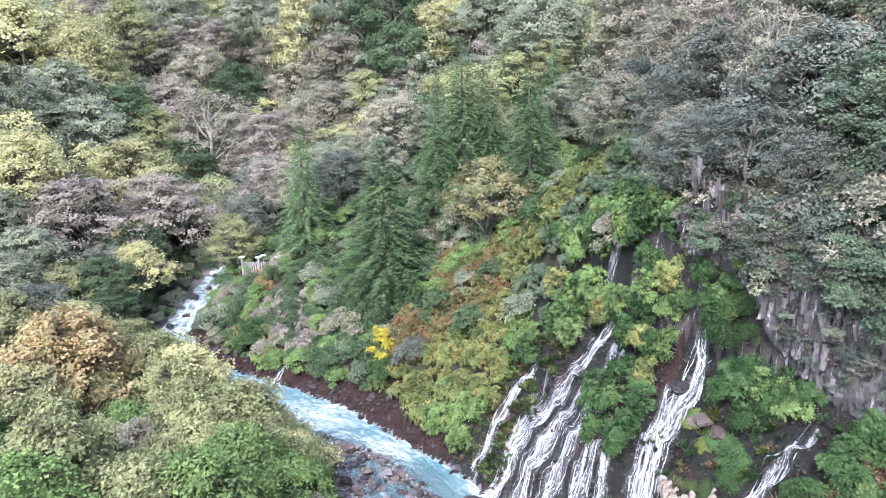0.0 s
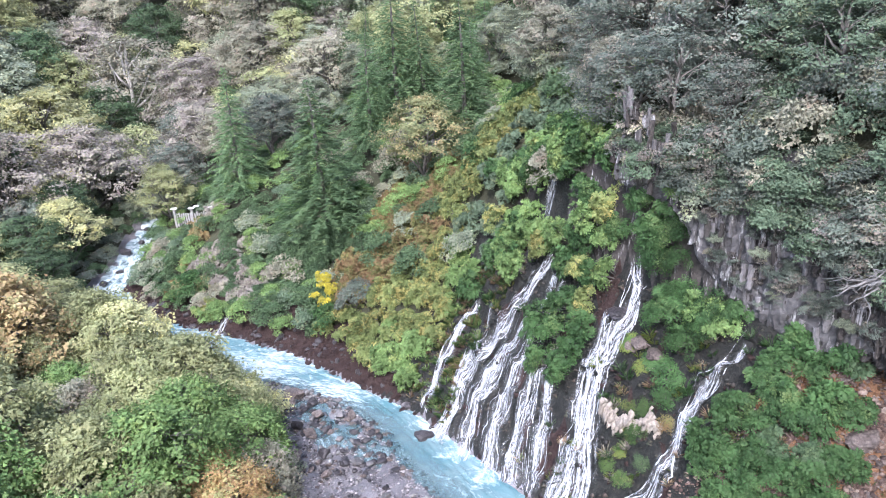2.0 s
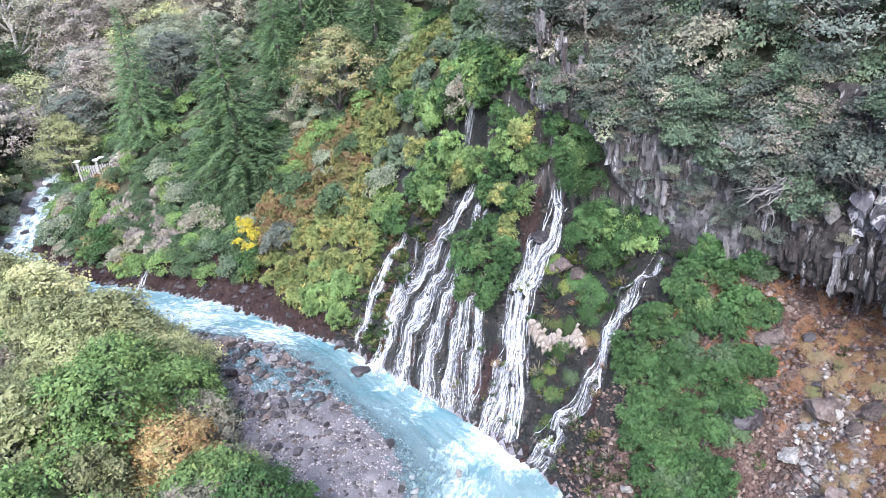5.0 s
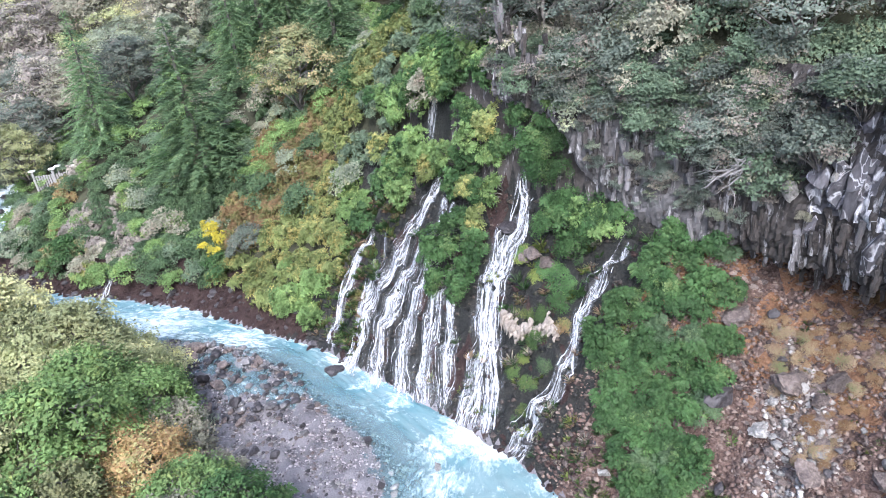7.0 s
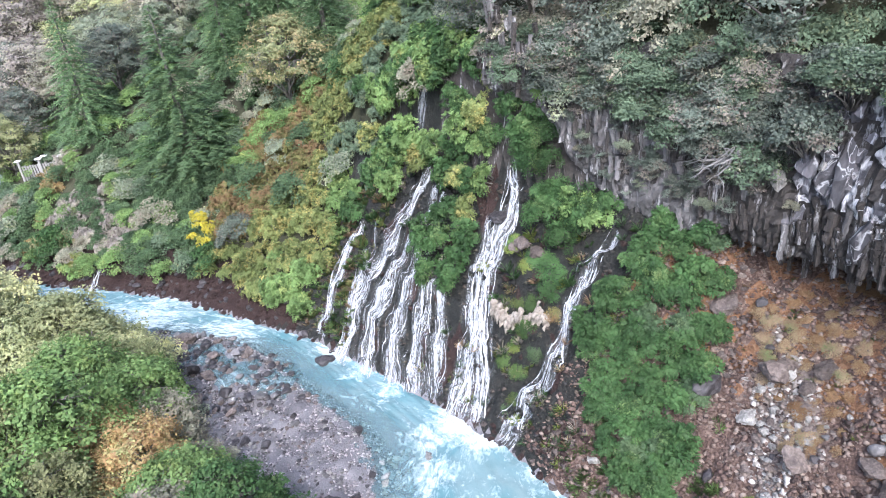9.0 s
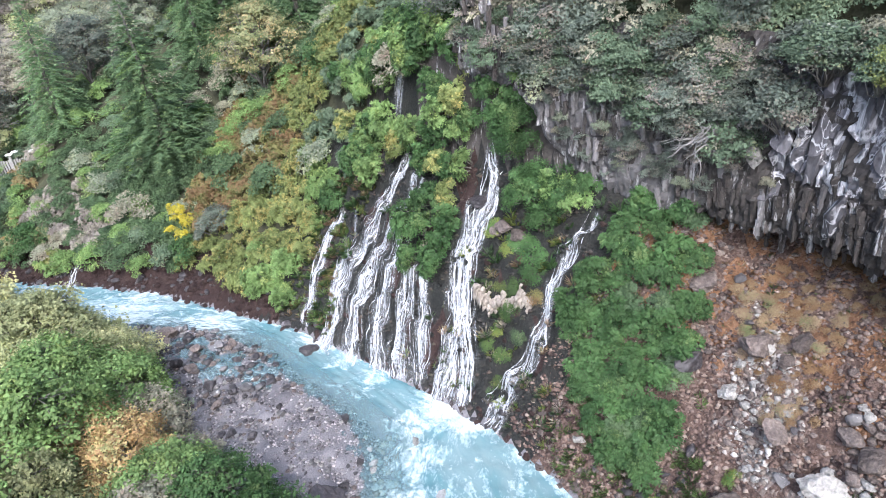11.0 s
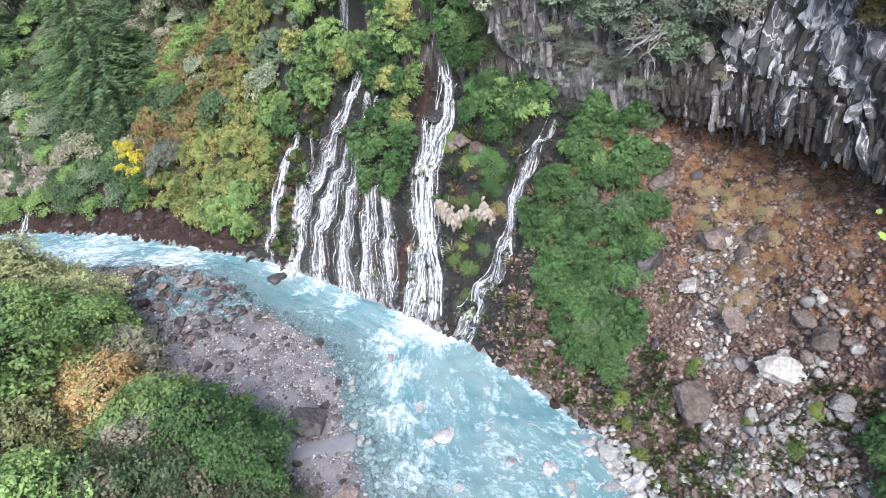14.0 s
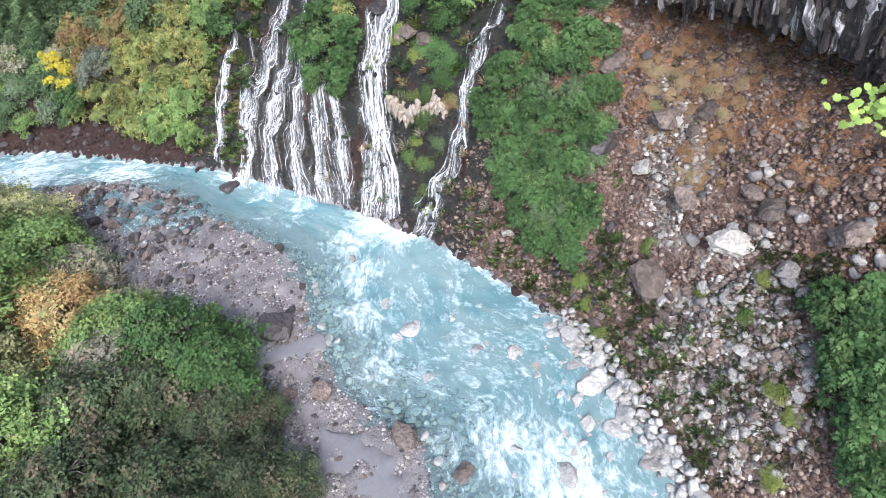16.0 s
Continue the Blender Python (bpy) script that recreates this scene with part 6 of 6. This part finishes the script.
tufts("green moss and weeds at the foot of the scree", 2600, 12, 20, 9, 26, 405, lambda x, y, z, a, b: (a > 0.1) & (a < 3.2 + 1.5 * waves(x, y, 3.0, 38)) & (waves(x, y, 1.6, 37) > -0.2), 0.15, 0.42, ["weed", "weed", "leafy"])
tufts("brown roots and weeds beside the thin stream", 700, 0, 9, 43, 51, 406, lambda x, y, z, a, b: (a > 0.4) & (z < 11) & (np.abs(bank_distance(THIN_STREAM, x, y)[0]) > 0.5) & (np.abs(bank_distance(THIN_STREAM, x, y)[0]) < 2.6), 0.25, 0.6, ["straw", "leafy", "gold", "ivy"])
bracken = [(SHRUBS["fine"][PICK.randint(3)][1], x, y, z - 0.05, q, q * 0.4, pick([(0.7, "russet"), (0.3, "straw")])) for x, y, z in scatter(60, 16, 28, 12, 29, 0.6, 117, lambda x, y, z, a, b: (z > 5.5) & (z < 12.8) & (
    np.maximum(np.exp(-((x - 23.5) ** 2 + (y - 21) ** 2) / 9), np.exp(-((x - 20.4) ** 2 + (y - 18.2) ** 2) / 2.2)) + 0.3 * waves(x, y, 3.0, 33) > 0.5), 0) for q in (PICK.uniform(0.5, 1.2),)]
thicket("bracken", "russet dry bracken and grass under the cliff", bracken, "grass", 0.6)
tufts("dry brown grass under the cliff", 1500, 15, 28, 2, 29, 407, lambda x, y, z, a, b: (z > 7.6) & (z < 12.8) & (waves(x, y, 3.0, 46) > 0.1), 0.12, 0.28, ["straw", "russet", "weed"])
tufts("green moss and weeds on the damp scree", 5200, 11, 26, 1, 24, 402, lambda x, y, z, a, b: (a > 0.3) & (z < 8) & (np.maximum(np.exp(-((x - 18) ** 2 + (y - 11.6) ** 2) / 7), 0.8 * np.exp(-((x - 15) ** 2 + (y - 9.4) ** 2) / 12)) + 0.35 * waves(x, y, 1.7, 34) > 0.5), 0.14, 0.36, ["weed", "weed", "moss"])
tufts("weeds along the edge of the gravel bar", 900, -12, 0, 14, 50, 403, lambda x, y, z, a, b: (b > 7.0) & (b < 11), 0.3, 0.8, ["green", "olive", "deep"])
tufts("brown roots, moss and weeds on the rock between the falls", 1400, 5, 20, 26, 47, 404, lambda x, y, z, a, b: (a > 0.4) & (z < 12.4) & (b < 0) & (waves(x, y, 2.5, 35) > 0.1) & ((y < 35.5) | (waves(x, y, 1.8, 36) > 0.5)), 0.2, 0.6, ["straw", "moss", "deep", "ivy", "mauve"])


# ---------------------------------------------------------------- basalt cliff
CLIFF_LINE = np.array([(15.0, 40.2), (16.3, 37.4), (18.4, 33.6), (20.2, 30.0), (22.2, 26.5), (24.0, 22.5), (24.6, 18.0), (24.6, 12.0), (24.0, 4.0)])


def column_mesh(seed, sides, point):
    """A basalt column one metre across and one metre long, hanging from its top, cracked across and broken below."""
    rng = np.random.RandomState(seed)
    vs, fs = [], []
    rings = [0.0, -0.17, -0.18, -0.38, -0.39, -0.55, -0.56, -0.74, -0.75, -0.92, -1.0]
    ang = np.sort(np.arange(sides) * 6.2832 / sides + rng.uniform(-0.3, 0.3, sides))
    ox = oy = 0.0
    wide = 1.0
    for i, h in enumerate(rings):
        if i % 2 == 0:
            ox, oy, wide = rng.normal() * 0.05, rng.normal() * 0.05, 1 - 0.22 * rng.uniform()
        k = 0.5 * wide * (point if i == len(rings) - 1 else 1)
        for a in ang:
            vs.append((ox + k * math.cos(a) + 0.02 * rng.normal(), oy + k * math.sin(a) + 0.02 * rng.normal(), h + (rng.uniform(-0.05, 0.05) if i > 7 else 0)))
    for i in range(len(rings) - 1):
        for k in range(sides):
            a, b = i * sides + k, i * sides + (k + 1) % sides
            fs.append((a, a + sides, b + sides, b))
    fs.append(tuple(range(sides)))
    fs.append(tuple(range(len(vs) - 1, len(vs) - sides - 1, -1)))
    return mesh_of("basalt_column", vs, fs, [M["basalt"]])


COLUMNS = [column_mesh(s, n, p) for s, n, p in ((1, 6, 0.8), (2, 5, 0.6), (3, 6, 0.95), (4, 7, 0.85), (5, 5, 0.9), (6, 6, 0.7))]
cliff = tagged(new("cliff"), "overhanging cliff of dark columnar basalt above the scree", "cliff", kind="structure")


def cliff_at(s):
    seg = np.concatenate([[0], np.cumsum(np.hypot(*np.diff(CLIFF_LINE, axis=0).T))])
    p = [np.interp(s, seg, CLIFF_LINE[:, k]) for k in (0, 1)]
    d = [np.interp(s + 0.5, seg, CLIFF_LINE[:, k]) - np.interp(s - 0.5, seg, CLIFF_LINE[:, k]) for k in (0, 1)]
    q = math.hypot(*d)
    return p[0], p[1], d[1] / q, -d[0] / q, seg[-1]


FOOT_S, FOOT_Z = [0, 4.2, 5.4, 6.9, 8.2, 9.5, 11.6, 14.6, 18, 24, 45], [18.6, 17.9, 16.4, 14.3, 13.5, 12.7, 12.4, 12.8, 12.8, 13.2, 12.6]


def face_out(q):
    """How far the face stands out, from its foot (0) to the cliff top (1)."""
    return float(np.interp(q, [0, 0.12, 0.45, 0.75, 1.0], [0.95, 1.15, 0.95, 0.3, -0.7]))


def build_face():
    """The rugged rock face: upright ribs, cracks and ledges, curling in under its foot."""
    total = cliff_at(0)[4]
    ss, rows = np.arange(0, total, 0.16), 54
    vs, mats = [], []
    for s in ss:
        x, y, nx, ny, _ = cliff_at(s)
        foot = float(np.interp(s, FOOT_S, FOOT_Z)) + 0.35 * noise.noise(Vector((s * 0.9, 3.1, 0)))
        for j in range(rows):
            if j < 10:
                q, o, z = 0.0, -1.8 + 2.75 * j / 9, foot - 0.25 * (1 - j / 9) * (1 if s < 15 else 3.5)
            else:
                q = (j - 9) / (rows - 10)
                o, z = face_out(q), foot + q * max(1.5, 21.6 - foot)
            tier = math.floor(z * 0.8 + 1.5 * noise.noise(Vector((s * 0.35, z * 0.2, 9))))
            rib = noise.noise(Vector((s * 3.2 + 7 * tier, tier * 3.7, 1.0)))
            o += 0.34 * noise.noise(Vector((s * 0.6, z * 0.45, 5))) + 0.24 * rib + 0.10 * noise.noise(Vector((s * 6, z * 2.2, 2))) + 0.12 * noise.noise(Vector((s * 2, z * 3.5, 4)))
            vs.append((x + nx * o, y + ny * o, z + 0.1 * noise.noise(Vector((s * 5, z * 2, 8)))))
    n = len(ss)
    fs, ix = [], []
    for i in range(n - 1):
        for j in range(rows - 1):
            a = i * rows + j
            fs.append((a, a + rows, a + rows + 1, a + 1))
            s = ss[i]
            ix.append(0 if s + 2.0 * noise.noise(Vector((s, j * 0.2, 0))) < 14.5 else 2 if s > 18 and j > 22 and noise.noise(Vector((s * 0.7, j * 0.12, 3))) > -0.05 else 1)
    child("rock_face", mesh_of("rock_face", vs, fs, [M["pale_basalt"], M["basalt"], M["veined"]], ix), cliff)


def build_cliff():
    """Rows of hanging columns, stepped back towards their foot, and broken blocks above them."""
    rng = np.random.RandomState(91)
    total = cliff_at(0)[4]
    for s0, s1, n, w0, w1, short, tall, rise in ((0.0, 15.5, 190, 0.20, 0.40, 0.6, 1.7, 4.6), (15.5, total, 300, 0.20, 0.44, 0.7, 1.7, 1.5)):
        for i in range(n):
            s = s0 + (i + rng.uniform(0, 1)) / n * (s1 - s0)
            x, y, nx, ny, _ = cliff_at(s)
            q = rng.uniform() ** 1.6
            out = rng.uniform(-0.2, 1.3) if q < 0.15 else face_out(q * rise / 9) + rng.uniform(-0.12, 0.14)
            foot = np.interp(s, FOOT_S, FOOT_Z) + q * rise - (1.25 - out) * np.interp(s, [0, 13, 18], [0.2, 0.35, 1.1]) * (q < 0.25) + rng.normal() * 0.15
            ob = new("basalt_column", COLUMNS[rng.randint(6)])
            ob.parent = cliff
            h = rng.uniform(short, tall)
            ob.location = (x + nx * out, y + ny * out, foot + h)
            w = rng.uniform(w0, w1)
            ob.scale = (w, w * rng.uniform(0.8, 1.2), h)
            ob.rotation_euler = (rng.normal() * 0.08, rng.normal() * 0.08, rng.uniform(0, 6.28))
            pale = rng.uniform() < (0.6 if s < 14 else 0.08)
            put_mats(ob, M["pale_basalt" if pale else "coated" if s > 17 and rng.uniform() < 0.3 else "basalt"])
    for i in range(150):
        s = rng.uniform(-0.5, 17.5)
        x, y, nx, ny, _ = cliff_at(max(0, s))
        base = np.interp(s, FOOT_S, FOOT_Z)
        q = rng.uniform(0, 1)
        z = base + 2.2 + q * max(0.3, 21.3 - base - 2.2)
        o = np.interp(q, [0, 0.4, 1], [0.7, 0.9, -0.5]) + rng.normal() * 0.2
        w = rng.uniform(0.28, 0.6) if s < 15.5 else rng.uniform(0.3, 0.75)
        c = "pale_basalt" if rng.uniform() < (0.55 if s < 16 else 0.35) else "basalt"
        if s > 17 and q > 0.2 and rng.uniform() < 0.8:
            c = "pale_basalt" if rng.uniform() < 0.4 else "coated"
        ob = new("basalt_block", COLUMNS[rng.randint(6)])
        ob.parent = cliff
        ob.location = (x + nx * o, y + ny * o, z)
        ob.scale = (w, w * rng.uniform(0.7, 1.2), w * rng.uniform(1.6, 3.2))
        ob.rotation_euler = (rng.normal() * 0.1, rng.normal() * 0.1, rng.uniform(0, 6.28))
        put_mats(ob, M[c])


build_face()
build_cliff()
LUMPS = [rock_mesh(s, 3, f, 1.0, 20, 0.20, 0.44) for s, f in ((41, 1.1), (42, 0.9), (43, 1.3))]
rngl = np.random.RandomState(92)
for i in range(150):
    s = rngl.uniform(17.6, 38.5)
    x, y, nx, ny, _ = cliff_at(s)
    z = rngl.uniform(14.3, 20.8)
    o = np.interp(z, [14, 17, 21], [1.0, 0.9, -0.25]) + rngl.normal() * 0.15
    ob = new("lava_lobe", LUMPS[rngl.randint(3)])
    ob.parent = cliff
    ob.location = (x + nx * o, y + ny * o, z)
    w = rngl.uniform(0.5, 1.2)
    ob.scale = (w, w * rngl.uniform(0.7, 1.1), w * rngl.uniform(1.3, 2.6))
    ob.rotation_euler = (rngl.normal() * 0.2, rngl.normal() * 0.2, rngl.uniform(0, 6.28))
    put_mats(ob, M["veined" if rngl.uniform() < (0.9 if s < 27 else 0.55) else "pale_stone" if rngl.uniform() < 0.5 else "pale_basalt"])


# ---------------------------------------------------------------- brush hanging over the cliff and between the falls
rngc = np.random.RandomState(55)
veil = []
for i in range(150):
    s = rngc.uniform(0, cliff_at(0)[4]) ** 1.0 if i % 3 else rngc.uniform(0, 18)
    x, y, nx, ny, _ = cliff_at(s)
    low_edge = np.interp(s, [0, 3, 8, 14, 17, 20, 45], [19.8, 19.6, 18.8, 16.4, 15.4, 21.0, 21.2])
    q = rngc.uniform(0, 1)
    z = low_edge + q * (21.8 - low_edge)
    o = np.interp(q, [0, 0.5, 1], [0.8, 0.5, -0.6]) + rngc.normal() * 0.25
    c = pick([(0.5, "grey"), (0.08, "olive"), (0.07, "mauve"), (0.35, "sage")])
    size = rngc.uniform(2.0, 3.2)
    if i < 55:
        bush("fine", c, x + nx * o, y + ny * o, size, z=z - 0.3 * size, where="at the cliff lip", group="cliff-edge brush")
    else:
        veil.append((SHRUBS["fine"][PICK.randint(3)][1], x + nx * o, y + ny * o, z - 0.3 * size, size, size * 0.9, c))
for i in range(64):
    s = rngc.uniform(3.0, 19.0)
    x, y, nx, ny, _ = cliff_at(s)
    foot = float(np.interp(s, FOOT_S, FOOT_Z))
    q = rngc.uniform(0.08, 1.0) ** 0.7
    z = foot + 0.5 + q * (19.5 - foot)
    size = rngc.uniform(0.9, 1.7) * (0.7 + 0.5 * q)
    o = face_out(q * 0.75) + 0.05
    veil.append((SHRUBS["fine"][PICK.randint(3)][1], x + nx * o, y + ny * o, z - 0.3 * size, size, size * 0.9, pick([(0.55, "grey"), (0.2, "olive"), (0.15, "mauve"), (0.1, "sage")])))
for s, z, c, size in ((24.4, 20.6, "gold", 2.6), (26.0, 20.4, "rust", 2.4), (23.2, 21.2, "gold", 2.2), (27.4, 20.8, "rust", 2.6), (25.2, 19.4, "rust", 1.6)):
    x, y, nx, ny, _ = cliff_at(s)
    bush("fine", c, x + nx * 0.9, y + ny * 0.9, size, z=z - 0.3 * size, where="at the cliff lip", group="cliff-edge brush")
for s, z, size in ((7.2, 16.6, 0.9), (8.6, 15.6, 1.0), (9.8, 16.4, 1.2), (10.8, 14.6, 0.9), (11.6, 15.6, 1.3), (12.6, 14.4, 1.0), (13.4, 15.2, 1.3), (14.2, 14.2, 1.1), (6.2, 17.6, 1.0), (15.4, 14.4, 1.2), (10.0, 13.9, 0.7)):
    x, y, nx, ny, _ = cliff_at(s)
    bush("fine", pick([(0.6, "grey"), (0.4, "green")]), x + nx * 1.25, y + ny * 1.25, size, z=z, tall=0.8, where="rooted in the rock face", group="cliff-edge brush")
thicket("cliff_brush", "grey-green brush hanging over the basalt cliff", veil, "brush")


# ---------------------------------------------------------------- concrete fence beside the upper cascade
def box(cx, cy, z0, z1, w, d, bevel=0.03):
    bm = bmesh.new()
    bmesh.ops.create_cube(bm, size=1.0)
    for v in bm.verts:
        v.co = Vector((cx + v.co.x * w, cy + v.co.y * d, z0 + (v.co.z + 0.5) * (z1 - z0)))
    bmesh.ops.bevel(bm, geom=bm.edges[:], offset=bevel, segments=1, affect="EDGES")
    return bm


def part(name, bm, mat, parent, label=""):
    me = bpy.data.meshes.new(name)
    bm.to_mesh(me)
    bm.free()
    me.materials.append(mat)
    return child(name, me, parent, label)


def build_fence():
    top = new("fence")
    top.location = (-23.4, 86.7, ground(-24.6, 86.0) + 0.2)
    top.rotation_euler = (0, 0, radians(-8))
    for i in range(15):
        part("slat", box(-1.9 + i * 0.28, 0, -2.0, 1.75 + 0.05 * math.sin(i * 2.3), 0.2, 0.12, 0.02), M["concrete"], top)
    for x, d in ((-2.2, 0), (0.05, -0.1), (0.4, 0.7), (2.4, 0)):
        post = part("post", box(x, d, -2.0, 2.3, 0.26, 0.26), M["concrete"], top)
        part("cap", box(x, d, 2.3, 2.48, 0.72, 0.5, 0.06), M["white_cap"], post, "white post cap")
    return tagged(top, "weathered concrete slat fence with white-capped posts", "fence")


build_fence()


# ---------------------------------------------------------------- dead wood caught at the cliff's lip
def dead_branch(x, y, z, reach, count, seed, heading):
    rng = np.random.RandomState(seed)
    top = new("dead_branch")
    top.location = (x, y, z)
    for i in range(count):
        a = heading + rng.normal() * 0.7
        d = np.array([math.cos(a), math.sin(a), rng.uniform(-0.9, 0.35)])
        end = d * reach * rng.uniform(0.5, 1.1)
        p = limb_path((0, 0, 0), end, rng, 5, 0.07)
        pieces = [tube(p, np.linspace(0.08, 0.015, 6) * rng.uniform(0.6, 1.2), 5)]
        for k in (2, 3, 4):
            tip = p[k] + rng.normal(size=3) * reach * 0.22 + d * reach * 0.18
            pieces.append(tube(limb_path(p[k], tip, rng, 3, 0.08), [0.03, 0.022, 0.016, 0.008], 4))
        child("branch", mesh_of("branch", *stack(*pieces), [M["dead_wood"]], None, True), top)
    return tagged(top, "bleached tangle of dead branches on the cliff edge", "dead branch")


dead_branch(21.0, 26.0, 17.2, 1.9, 8, 1, 2.4)
dead_branch(21.3, 25.4, 17.6, 1.4, 5, 2, 3.0)
dead_branch(20.4, 58.6, 26.0, 3.5, 3, 3, 3.0)
